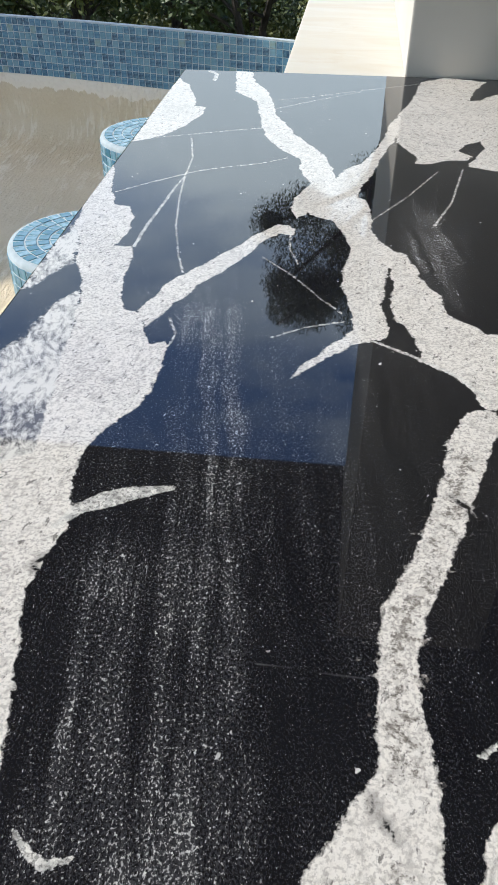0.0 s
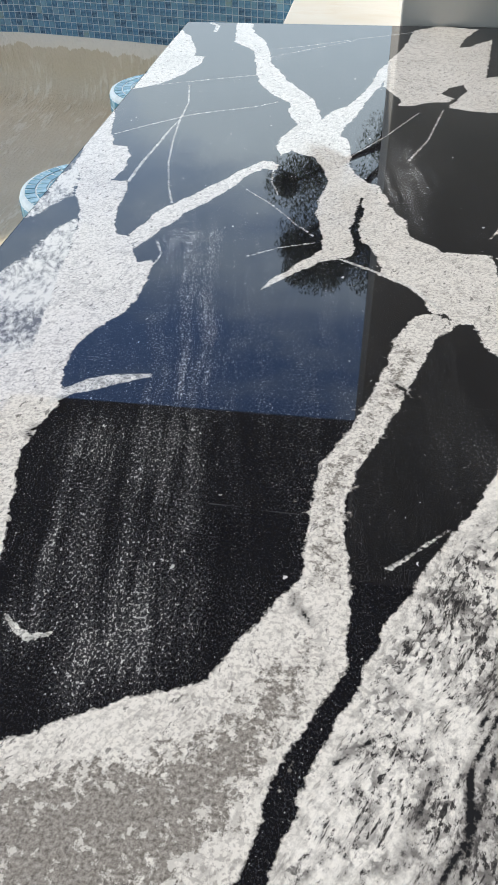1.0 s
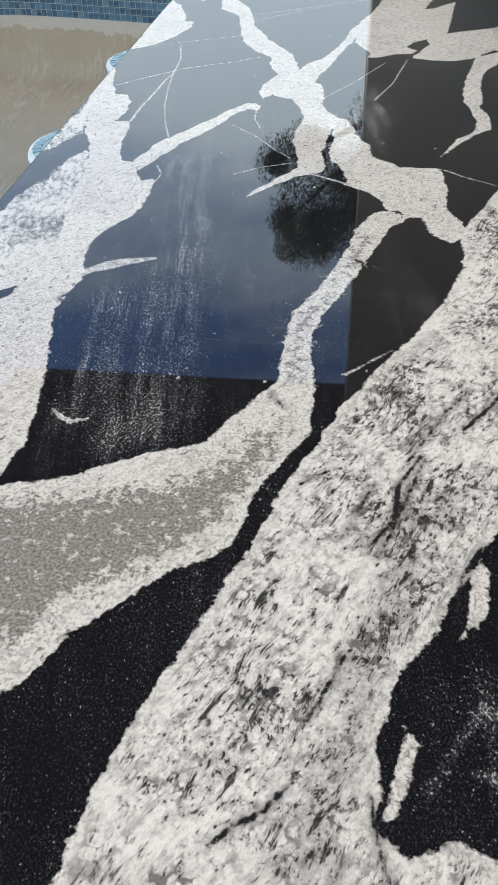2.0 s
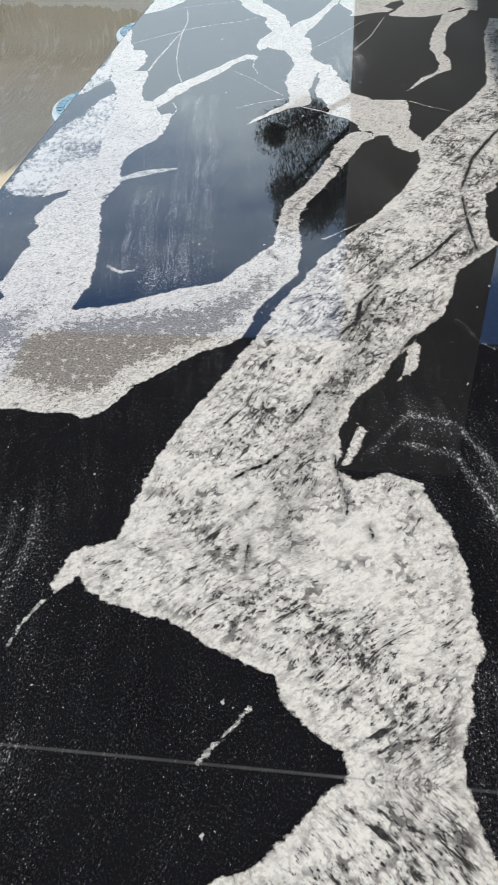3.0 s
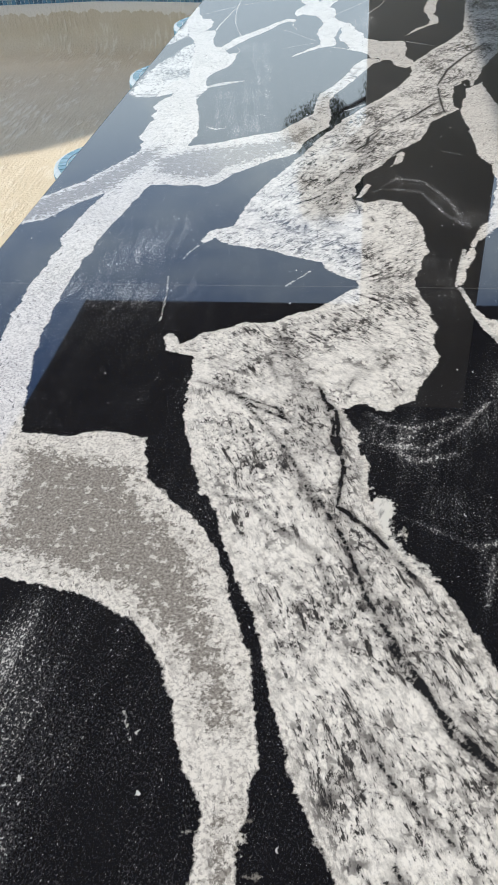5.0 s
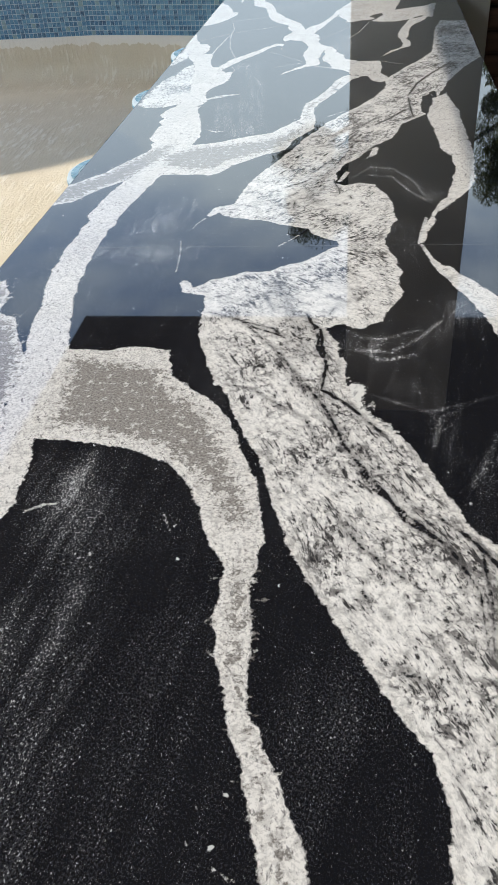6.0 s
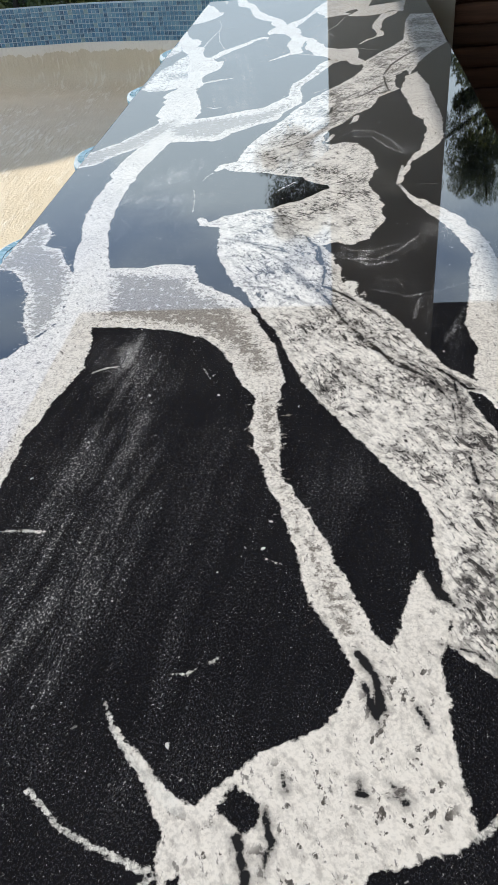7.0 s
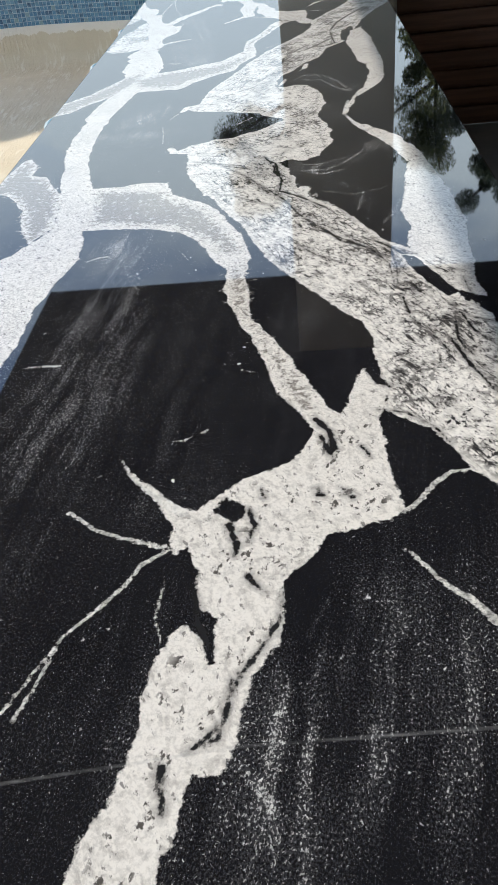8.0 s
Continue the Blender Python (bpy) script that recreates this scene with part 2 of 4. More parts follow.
    lone, chance, grow = s.cells(s.mapped((95, 62, 1), -8, s.warp(flat, 150.0, 0.009)))
    lone = s.math("MULTIPLY", s.ramp(s.math("SUBTRACT", lone, s.math("MULTIPLY", grow, 0.16)), 0.05, -0.03), s.ramp(chance, 0.93, 0.95))
    night = s.mix(lone, night, (0.58, 0.57, 0.56))
    col = s.mix(streak, night, bandc)
    col = s.mix(white, col, pale)
    col = s.mix(grey, col, smoke)
    col = s.mix(thin, col, s.mix(s.ramp(crystals, 0.36, 0.56), (0.42, 0.41, 0.39), (0.76, 0.74, 0.70)))
    col = s.mix(s.math("MULTIPLY", bruise, white), col, (0.17, 0.16, 0.155))
    col = s.mix(rift, col, (0.018, 0.018, 0.020))
    col = s.mix(pale_line, col, (0.30, 0.30, 0.30))
    s.color(col)
    s.put(s.ramp(s.noise(3, 3, 0.5, flat), 0.3, 0.7, 0.014, 0.030), s.b.inputs["Roughness"])
    return s.m


def mosaic_material(name, by_island):
    s = Mat(name, rough=0.22)
    r = s.island() if by_island else s.rand()
    k = s.n.new("ShaderNodeValToRGB")
    k.color_ramp.interpolation = "CONSTANT"
    el = k.color_ramp.elements
    tones = [(0.0, (0.038, 0.119, 0.205)), (0.22, (0.066, 0.184, 0.285)), (0.42, (0.018, 0.062, 0.122)), (0.58, (0.108, 0.240, 0.325)), (0.74, (0.046, 0.150, 0.258)), (0.88, (0.160, 0.290, 0.360)), (0.96, (0.224, 0.313, 0.286))]
    for i, (p, c) in enumerate(tones):
        e = el[i] if i < 2 else el.new(p)
        e.position, e.color = p, (*c, 1)
    s.l.new(r, k.inputs[0])
    s.color(s.mix(s.ramp(s.noise(75, 4), 0.35, 0.70, 0.0, 0.6), k.outputs[0], (0.20, 0.38, 0.50)))
    return s.bump(s.noise(40, 2), 0.15, 0.004).m


def seat_material(name, by_island):
    s = Mat(name, rough=0.2)
    r = s.island() if by_island else s.rand()
    c = s.mix(r, (0.055, 0.185, 0.285), (0.30, 0.47, 0.58))
    s.color(s.mix(s.ramp(s.noise(70, 4), 0.40, 0.70, 0.0, 0.7), c, (0.055, 0.21, 0.23)))
    return s.bump(s.noise(40, 2), 0.15, 0.004).m


def plain(name, c1, c2, rough, scale, bump=0.2, dist=0.004, detail=5.0):
    s = Mat(name, rough=rough)
    s.color(s.mix(s.ramp(s.noise(scale, detail, 0.6), 0.3, 0.7), c1, c2))
    return s.bump(s.noise(scale * 6, 4, 0.65), bump, dist).m


def render_material():
    """Trowelled cement render; a paler unfinished coat shows in a ragged strip below the tiles."""
    s = Mat("cement_render", rough=0.85)
    sep = s.n.new("ShaderNodeSeparateXYZ")
    s.l.new(s.geo, sep.inputs[0])
    ragged = s.math("ADD", sep.outputs["Z"], s.math("MULTIPLY", s.math("SUBTRACT", s.noise(1.0, 5, 0.62, s.mapped((9, 9, 3))), 0.5), 0.15))
    strip = s.ramp(ragged, 0.503, 0.509)
    stain = s.ramp(s.noise(2.2, 5, 0.6), 0.3, 0.7)
    base = s.mix(stain, (0.62, 0.505, 0.335), (0.72, 0.60, 0.42))
    base = s.mix(s.ramp(s.noise(90, 4, 0.65), 0.35, 0.75, 0.0, 0.35), base, (0.76, 0.67, 0.52))
    rake = s.noise(1.0, 4, 0.6, s.mapped((38, 9, 9), 0))
    # paler cream strokes also put the rake marks' highlights into the colour
    base = s.mix(s.math("MULTIPLY", s.ramp(rake, 0.53, 0.61, 0.0, 0.8), s.ramp(s.noise(1.6, 2), 0.44, 0.56)), base, (0.80, 0.71, 0.56))
    s.color(s.mix(strip, base, (0.83, 0.75, 0.63)))
    return s.bump(s.math("ADD", s.math("MULTIPLY", rake, s.ramp(s.noise(1.6, 2), 0.4, 0.62)), s.math("MULTIPLY", s.noise(70, 4), 0.25)), 0.9, 0.02).m


def wood_material():
    s = Mat("dark_stained_timber", rough=0.5)
    g = s.noise(1.0, 6, 0.6, s.mapped((2, 30, 40)), 1.0)
    c = s.mix(s.ramp(g, 0.3, 0.7), (0.115, 0.055, 0.035), (0.24, 0.118, 0.072))
    s.color(s.mix(s.math("MULTIPLY", s.rand(), 0.35), c, (0.05, 0.03, 0.02)))
    return s.bump(g, 0.2, 0.002).m


def leaf_material(name, a, b):
    s = Mat(name, rough=0.5)
    s.color(s.mix(s.island(), a, b))
    s.b.inputs["Subsurface Weight"].default_value = 0.0
    return s.m


STONE = stone_material()
MOSAIC, MOSAIC_JOINED = mosaic_material("glass_mosaic_blue", False), mosaic_material("glass_mosaic_blue_rows", True)
SEAT_TILE, SEAT_JOINED = seat_material("glass_mosaic_aqua", False), seat_material("glass_mosaic_aqua_rows", True)
GROUT = plain("pale_grout", (0.36, 0.44, 0.48), (0.52, 0.58, 0.61), 0.8, 40)
RENDER = render_material()


def cream_material():
    """Cream render with faint warm trowel drifts and a few dirt marks."""
    s = Mat("cream_render", rough=0.75)
    drift = s.noise(1.0, 5, 0.6, s.mapped((2.2, 9.0, 6.0), 4), 0.6)
    c = s.mix(s.ramp(drift, 0.38, 0.64), (0.65, 0.595, 0.495), (0.69, 0.665, 0.595))
    c = s.mix(s.ramp(s.noise(5, 5, 0.65), 0.60, 0.72, 0.0, 0.4), c, (0.58, 0.485, 0.355))
    s.color(c)
    return s.bump(s.noise(60, 4, 0.6), 0.15, 0.003).m


CREAM = cream_material()
WHITE_PAINT = plain("off_white_render", (0.665, 0.62, 0.545), (0.73, 0.69, 0.62), 0.8, 2.0, 0.12)
# dark base carries the roof's shade, so its mirror image stays dark
SOFFIT = plain("soffit_shade_toned", (0.05, 0.042, 0.035), (0.08, 0.07, 0.06), 0.8, 2.0)
TIMBER = wood_material()
CONCRETE = plain("bar_floor_concrete", (0.16, 0.15, 0.14), (0.24, 0.23, 0.21), 0.85, 4.0)
EARTH = plain("dry_grass_earth", (0.045, 0.055, 0.018), (0.14, 0.125, 0.05), 0.95, 1.3, 0.6, 0.05)
BARK = plain("grey_bark", (0.035, 0.028, 0.02), (0.09, 0.075, 0.06), 0.9, 12, 0.6, 0.02)
LEAF = leaf_material("dark_leaves", (0.025, 0.05, 0.015), (0.09, 0.13, 0.035))
LEAF_LIGHT = leaf_material("olive_leaves", (0.08, 0.11, 0.022), (0.21, 0.23, 0.06))


# ---- building helpers ----
def part(name, bm, material, parent=None, label=""):
    me = bpy.data.meshes.new(name)
    bm.to_mesh(me)
    bm.free()
    me.materials.append(material)
    ob = new(name, me)
    ob.parent = parent
    return tagged(ob, label)


def box(bm, x0, x1, y0, y1, z0, z1, bevel=0.0):
    made = bmesh.ops.create_cube(bm, size=1, matrix=Matrix.Translation(((x0 + x1) / 2, (y0 + y1) / 2, (z0 + z1) / 2)) @ Matrix.Diagonal((x1 - x0, y1 - y0, z1 - z0, 1)))
    if bevel:
        es = {e for v in made["verts"] for e in v.link_edges}
        bmesh.ops.bevel(bm, geom=list(es), offset=bevel, segments=2, affect="EDGES", profile=0.6)
    return bm


def grid_mesh(name, pts, material, parent=None, smooth=True):
    """A sheet from an array of points, rows by columns."""
    r, c = pts.shape[:2]
    i = np.arange(r * c).reshape(r, c)
    f = np.stack([i[:-1, :-1], i[:-1, 1:], i[1:, 1:], i[1:, :-1]], -1).reshape(-1, 4)
    me = bpy.data.meshes.new(name)
    me.from_pydata(pts.reshape(-1, 3).tolist(), [], f.tolist())
    if smooth:
        me.polygons.foreach_set("use_smooth", [True] * len(me.polygons))
    me.materials.append(material)
    ob = new(name, me)
    ob.parent = parent
    return ob


# ---- the bar counter: two book-matched slabs ----
LEFT, RIGHT, FAR, NEAR = -0.52, 0.603, 2.345, -3.4
veins = {"white": [], "body": [], "grey": [], "streak": [], "hole": []}
hairs, rifts, swarms, pale_lines, ashes, swirls = [], [], [], [], [], []


def patch(kind, outline):
    veins[kind].append(np.array(outline))


def stroke(line):
    hairs.append(np.array(line))


def crack(line):
    rifts.append(np.array(line))


def swarm(line):
    swarms.append(np.array(line))


def ash(line):
    ashes.append(np.array(line))


def swirl(line):
    swirls.append(np.array(line))


def pale_line(line):
    pale_lines.append(np.array(line))


patch("white", [(-0.516, 2.245), (-0.476, 2.177), (-0.433, 2.041), (-0.424, 1.979), (-0.393, 1.968), (-0.392, 1.909), (-0.421, 1.799), (-0.454, 1.73), (-0.517, 1.672), (-0.52, 2.084)])
patch("white", [(-0.532, 1.564), (-0.509, 1.496), (-0.48, 1.372), (-0.459, 1.311), (-0.43, 1.304), (-0.41, 1.256), (-0.404, 1.188), (-0.415, 1.133), (-0.382, 1.135), (-0.374, 1.093), (-0.371, 1.031), (-0.358, 0.948), (-0.342, 0.915), (-0.321, 0.909), (-0.299, 0.862), (-0.288, 0.828), (-0.267, 0.836), (-0.258, 0.826), (-0.261, 0.719), (-0.267, 0.681), (-0.294, 0.637), (-0.309, 0.592), (-0.31, 0.557), (-0.291, 0.465), (-0.305, 0.377), (-0.274, 0.236), (-0.372, 0.405), (-0.394, 0.518), (-0.365, 0.58), (-0.417, 0.94), (-0.444, 1.032), (-0.469, 1.081), (-0.476, 1.136), (-0.505, 1.205), (-0.52, 1.295)])
patch("white", [(-0.333, 0.617), (-0.308, 0.561), (-0.298, 0.466), (-0.309, 0.407), (-0.295, 0.335), (-0.272, 0.255), (-0.251, 0.121), (-0.254, 0.039), (-0.278, -0.047), (-0.321, -0.08), (-0.393, 0.092), (-0.395, 0.224), (-0.384, 0.264), (-0.408, 0.312), (-0.418, 0.36), (-0.404, 0.402), (-0.366, 0.432), (-0.349, 0.504), (-0.364, 0.64)])
patch("white", [(-0.414, 0.54), (-0.326, 0.613), (-0.308, 0.361), (-0.28, 0.238), (-0.261, 0.122), (-0.266, 0.072), (-0.285, -0.007), (-0.288, -0.166), (-0.32, -0.335), (-0.33, -0.427), (-0.333, -0.509), (-0.358, -0.578), (-0.412, -0.452), (-0.395, -0.313), (-0.361, -0.096), (-0.356, -0.015), (-0.387, 0.076), (-0.399, 0.269), (-0.428, 0.364)])
patch("streak", [(-0.508, 1.204), (-0.485, 1.195), (-0.465, 1.093), (-0.474, 1.028), (-0.5, 0.976), (-0.518, 0.958), (-0.515, 1.143)])
patch("streak", [(-0.426, 0.976), (-0.367, 0.716), (-0.354, 0.515), (-0.385, 0.445), (-0.429, 0.416), (-0.486, 0.412), (-0.513, 0.455), (-0.506, 0.634), (-0.493, 0.725), (-0.466, 0.824), (-0.452, 0.923)])
patch("white", [(-0.323, 0.917), (-0.295, 1.012), (-0.171, 1.223), (-0.149, 1.256), (-0.126, 1.256), (-0.113, 1.241), (-0.115, 1.211), (-0.141, 1.222), (-0.162, 1.189), (-0.184, 1.125), (-0.249, 1.004), (-0.301, 0.87)])
patch("white", [(-0.369, 2.35), (-0.318, 2.337), (-0.299, 2.232), (-0.253, 2.138), (-0.222, 2.002), (-0.211, 1.929), (-0.15, 1.771), (-0.08, 1.642), (-0.058, 1.556), (-0.051, 1.497), (-0.035, 1.559), (-0.0, 1.598), (0.026, 1.675), (0.047, 1.764), (0.065, 1.896), (0.097, 1.961), (0.093, 1.837), (0.038, 1.621), (0.023, 1.533), (0.001, 1.466), (-0.006, 1.405), (0.01, 1.393), (0.017, 1.338), (0.022, 1.244), (0.041, 1.199), (0.06, 1.167), (0.078, 1.158), (0.101, 1.063), (0.049, 1.116), (0.037, 1.035), (-0.027, 1.031), (-0.025, 1.086), (-0.014, 1.151), (-0.025, 1.218), (-0.049, 1.284), (-0.08, 1.299), (-0.097, 1.323), (-0.115, 1.286), (-0.133, 1.346), (-0.103, 1.468), (-0.13, 1.564), (-0.127, 1.61), (-0.173, 1.656), (-0.222, 1.761), (-0.244, 1.868), (-0.272, 2.036), (-0.339, 2.126)])
patch("white", [(-0.027, 1.046), (0.041, 1.074), (0.047, 1.027), (0.034, 0.98), (0.045, 0.914), (0.04, 0.882), (-0.006, 0.858), (-0.04, 0.819), (-0.088, 0.76), (-0.076, 0.795), (-0.007, 0.9), (-0.01, 0.949), (-0.02, 0.991)])
patch("white", [(0.049, 1.116), (0.09, 1.111), (0.103, 1.063), (0.127, 1.01), (0.129, 0.958), (0.195, 0.902), (0.173, 0.727), (0.159, 0.725), (0.142, 0.769), (0.116, 0.806), (0.081, 0.829), (0.085, 0.851), (0.069, 0.909), (0.049, 0.931), (0.046, 0.973), (0.056, 1.038)])
patch("white", [(0.08, 1.025), (0.125, 1.009), (0.132, 0.961), (0.172, 0.915), (0.256, 0.908), (0.26, 0.822), (0.254, 0.737), (0.276, 0.694), (0.278, 0.642), (0.253, 0.619), (0.229, 0.64), (0.21, 0.706), (0.186, 0.705), (0.128, 0.818), (0.082, 0.898)])
patch("white", [(0.16, 2.289), (0.234, 2.349), (0.343, 2.314), (0.303, 2.225), (0.274, 2.111), (0.304, 2.126), (0.372, 2.206), (0.324, 1.834), (0.277, 1.787), (0.239, 1.762), (0.209, 1.707), (0.24, 1.674), (0.228, 1.65), (0.18, 1.64), (0.142, 1.61), (0.113, 1.613), (0.121, 1.658), (0.096, 1.703), (0.081, 1.752), (0.067, 1.834), (0.088, 1.96), (0.125, 2.091)])
patch("white", [(0.266, 1.816), (0.455, 1.902), (0.509, 1.965), (0.474, 1.639), (0.431, 1.678), (0.368, 1.604), (0.309, 1.58), (0.221, 1.608), (0.27, 1.727)])
patch("white", [(0.382, 1.625), (0.463, 1.677), (0.439, 1.587), (0.392, 1.503), (0.372, 1.428), (0.366, 1.309), (0.355, 1.248), (0.369, 1.19), (0.365, 1.116), (0.33, 1.08), (0.304, 1.046), (0.255, 0.963), (0.293, 1.056), (0.338, 1.116), (0.337, 1.209), (0.323, 1.289), (0.34, 1.442)])
patch("white", [(0.134, 0.719), (0.161, 0.728), (0.194, 0.708), (0.182, 0.684), (0.16, 0.665), (0.122, 0.537), (0.083, 0.438), (0.057, 0.354), (0.055, 0.321), (0.067, 0.257), (0.067, 0.142), (0.032, 0.091), (0.021, 0.287), (0.023, 0.367), (0.03, 0.403), (0.075, 0.514), (0.107, 0.652)])
patch("white", [(0.032, 0.259), (0.06, 0.276), (0.067, 0.177), (0.065, 0.141), (0.021, 0.057), (0.004, -0.026), (-0.02, -0.045), (-0.044, -0.057), (-0.126, -0.14), (-0.146, -0.19), (-0.17, -0.203), (-0.2, -0.193), (-0.235, -0.199), (-0.288, -0.192), (-0.369, -0.002), (-0.318, 0.019), (-0.194, 0.052), (-0.115, 0.093), (-0.045, 0.124), (-0.025, 0.171)])
patch("grey", [(0.036, 0.175), (0.04, 0.124), (-0.012, -0.01), (-0.12, -0.1), (-0.159, -0.147), (-0.192, -0.163), (-0.254, -0.147), (-0.296, -0.143), (-0.333, -0.052), (-0.302, -0.023), (-0.242, 0.014), (-0.085, 0.055), (-0.026, 0.094), (0.004, 0.146)])
patch("white", [(-0.272, -0.059), (-0.255, 0.023), (-0.153, 0.062), (-0.125, -0.143), (-0.153, -0.197), (-0.24, -0.199), (-0.284, -0.166)])
patch("grey", [(-0.257, -0.074), (-0.235, -0.014), (-0.145, 0.017), (-0.134, -0.123), (-0.165, -0.163), (-0.238, -0.169), (-0.269, -0.146)])
patch("grey", [(-0.309, 0.065), (-0.369, 0.005), (-0.406, -0.08), (-0.453, -0.173), (-0.509, -0.243), (-0.588, -0.299), (-0.544, -0.402), (-0.492, -0.374), (-0.467, -0.354), (-0.42, -0.274), (-0.37, -0.222), (-0.303, -0.039)])
patch("body", [(0.472, 1.412), (0.5, 1.56), (0.603, 1.53), (0.596, 0.91), (0.525, 0.765), (0.47, 0.62), (0.423, 0.43), (0.417, 0.5), (0.393, 0.48), (0.406, 0.444), (0.379, 0.378), (0.368, 0.279), (0.379, 0.256), (0.31, 0.172), (0.282, 0.05), (0.24, -0.005), (0.202, -0.085), (0.154, -0.165), (0.144, -0.208), (0.146, -0.247), (0.14, -0.272), (0.163, -0.293), (0.199, -0.275), (0.235, -0.291), (0.249, -0.327), (0.269, -0.372), (0.28, -0.494), (0.261, -0.568), (0.253, -0.619), (0.164, -0.619), (0.159, -0.602), (0.126, -0.582), (0.106, -0.557), (0.098, -0.537), (0.045, -0.518), (-0.001, -0.491), (-0.068, -0.476), (-0.095, -0.46), (-0.107, -0.441), (-0.125, -0.466), (-0.131, -0.457), (-0.125, -0.414), (-0.083, -0.395), (-0.072, -0.321), (-0.058, -0.237), (-0.03, -0.167), (0.008, -0.062), (0.049, 0.065), (0.1, 0.193), (0.144, 0.282), (0.194, 0.364), (0.24, 0.464), (0.267, 0.545), (0.27, 0.65), (0.303, 0.727), (0.345, 0.818), (0.389, 0.895), (0.439, 1.021), (0.455, 1.211)])
patch("white", [(0.402, 0.406), (0.451, 0.468), (0.471, 0.274), (0.477, -0.101), (0.461, -0.281), (0.436, -0.348), (0.397, -0.415), (0.368, -0.456), (0.331, -0.617), (0.316, -0.616), (0.335, -0.525), (0.354, -0.477), (0.367, -0.419), (0.394, -0.368), (0.424, -0.211), (0.423, -0.108), (0.4, -0.046), (0.395, 0.072), (0.381, 0.227)])
patch("body", [(0.166, -0.603), (0.252, -0.603), (0.254, -0.642), (0.160, -0.640)])
patch("body", [(0.156, -0.628), (0.136, -0.648), (0.105, -0.691), (0.056, -0.714), (0.036, -0.737), (-0.012, -0.738), (-0.028, -0.753), (-0.07, -0.767), (-0.089, -0.794), (-0.102, -0.803), (-0.113, -0.778), (-0.123, -0.771), (-0.128, -0.783), (-0.12, -0.819), (-0.105, -0.826), (-0.073, -0.831), (-0.065, -0.893), (-0.067, -0.925), (-0.053, -1.004), (-0.03, -1.056), (-0.008, -1.126), (0.193, -1.104), (0.186, -1.048), (0.167, -1.034), (0.139, -0.969), (0.15, -0.947), (0.17, -0.938), (0.185, -0.936), (0.199, -0.95), (0.214, -0.95), (0.232, -0.933), (0.25, -0.925), (0.252, -0.896), (0.273, -0.863), (0.283, -0.822), (0.279, -0.763), (0.285, -0.739), (0.276, -0.689), (0.257, -0.622)])
patch("body", [(-0.06, -0.841), (-0.049, -0.96), (-0.033, -1.033), (0.036, -1.208), (0.083, -1.301), (0.108, -1.392), (0.147, -1.488), (0.26, -1.673), (0.286, -1.705), (0.297, -1.754), (0.296, -1.814), (0.307, -1.878), (0.298, -1.935), (0.339, -1.977), (0.377, -1.991), (0.475, -1.496), (0.399, -1.479), (0.379, -1.446), (0.344, -1.403), (0.282, -1.252), (0.226, -1.198), (0.188, -1.118), (0.175, -0.992), (0.063, -0.807)])
patch("body", [(0.228, -1.134), (0.241, -1.246), (0.287, -1.267), (0.321, -1.367), (0.356, -1.434), (0.398, -1.46), (0.427, -1.515), (0.438, -1.607), (0.459, -1.677), (0.478, -1.765), (0.52, -1.846), (0.447, -2.135), (0.389, -2.066), (0.34, -1.962), (0.292, -1.891), (0.337, -1.696), (0.267, -1.388)])
patch("body", [(0.426, -1.708), (0.46, -1.658), (0.481, -1.706), (0.493, -1.783), (0.463, -1.947), (0.44, -1.906)])
patch("white", [(0.327, -0.62), (0.338, -0.655), (0.369, -0.74), (0.369, -0.716), (0.406, -0.77), (0.443, -0.83), (0.475, -0.947), (0.491, -1.103), (0.503, -1.212), (0.507, -1.356), (0.493, -1.465), (0.48, -1.605), (0.487, -1.65), (0.452, -1.633), (0.418, -1.556), (0.395, -1.489), (0.387, -1.442), (0.403, -1.359), (0.393, -1.283), (0.414, -1.178), (0.438, -1.012), (0.416, -0.9), (0.352, -0.74), (0.335, -0.68)])
patch("grey", [(-0.264, -1.036), (-0.097, -1.074), (-0.079, -1.123), (0.005, -1.206), (0.044, -1.299), (0.078, -1.365), (0.089, -1.424), (0.056, -1.431), (0.023, -1.371), (-0.011, -1.325), (-0.076, -1.274), (-0.238, -1.235)])
patch("white", [(-0.282, -1.022), (-0.22, -1.026), (-0.153, -1.013), (-0.099, -1.023), (-0.08, -1.099), (-0.02, -1.15), (0.028, -1.208), (0.054, -1.28), (0.086, -1.347), (0.101, -1.424), (0.101, -1.487), (0.095, -1.523), (0.104, -1.571), (0.112, -1.67), (0.128, -1.693), (0.131, -1.714), (0.149, -1.74), (0.171, -1.784), (0.184, -1.829), (0.2, -1.858), (0.208, -1.89), (0.225, -1.927), (0.244, -1.948), (0.21, -1.969), (0.19, -1.946), (0.154, -1.88), (0.118, -1.74), (0.078, -1.641), (0.064, -1.571), (0.061, -1.486), (0.036, -1.454), (0.001, -1.362), (-0.039, -1.314), (-0.105, -1.282), (-0.188, -1.268), (-0.253, -1.265)])
patch("white", [(-0.317, -0.109), (-0.311, -0.301), (-0.337, -0.488), (-0.339, -0.599), (-0.335, -0.725), (-0.319, -0.837), (-0.293, -0.963), (-0.273, -1.02), (-0.251, -1.257), (-0.235, -1.313), (-0.228, -1.386), (-0.249, -1.456), (-0.264, -1.596), (-0.282, -1.626), (-0.409, -1.395), (-0.369, -1.359), (-0.343, -1.306), (-0.314, -1.265), (-0.325, -1.151), (-0.35, -1.017), (-0.37, -0.936), (-0.374, -0.874), (-0.399, -0.764), (-0.407, -0.643), (-0.402, -0.508), (-0.389, -0.356), (-0.356, -0.231)])
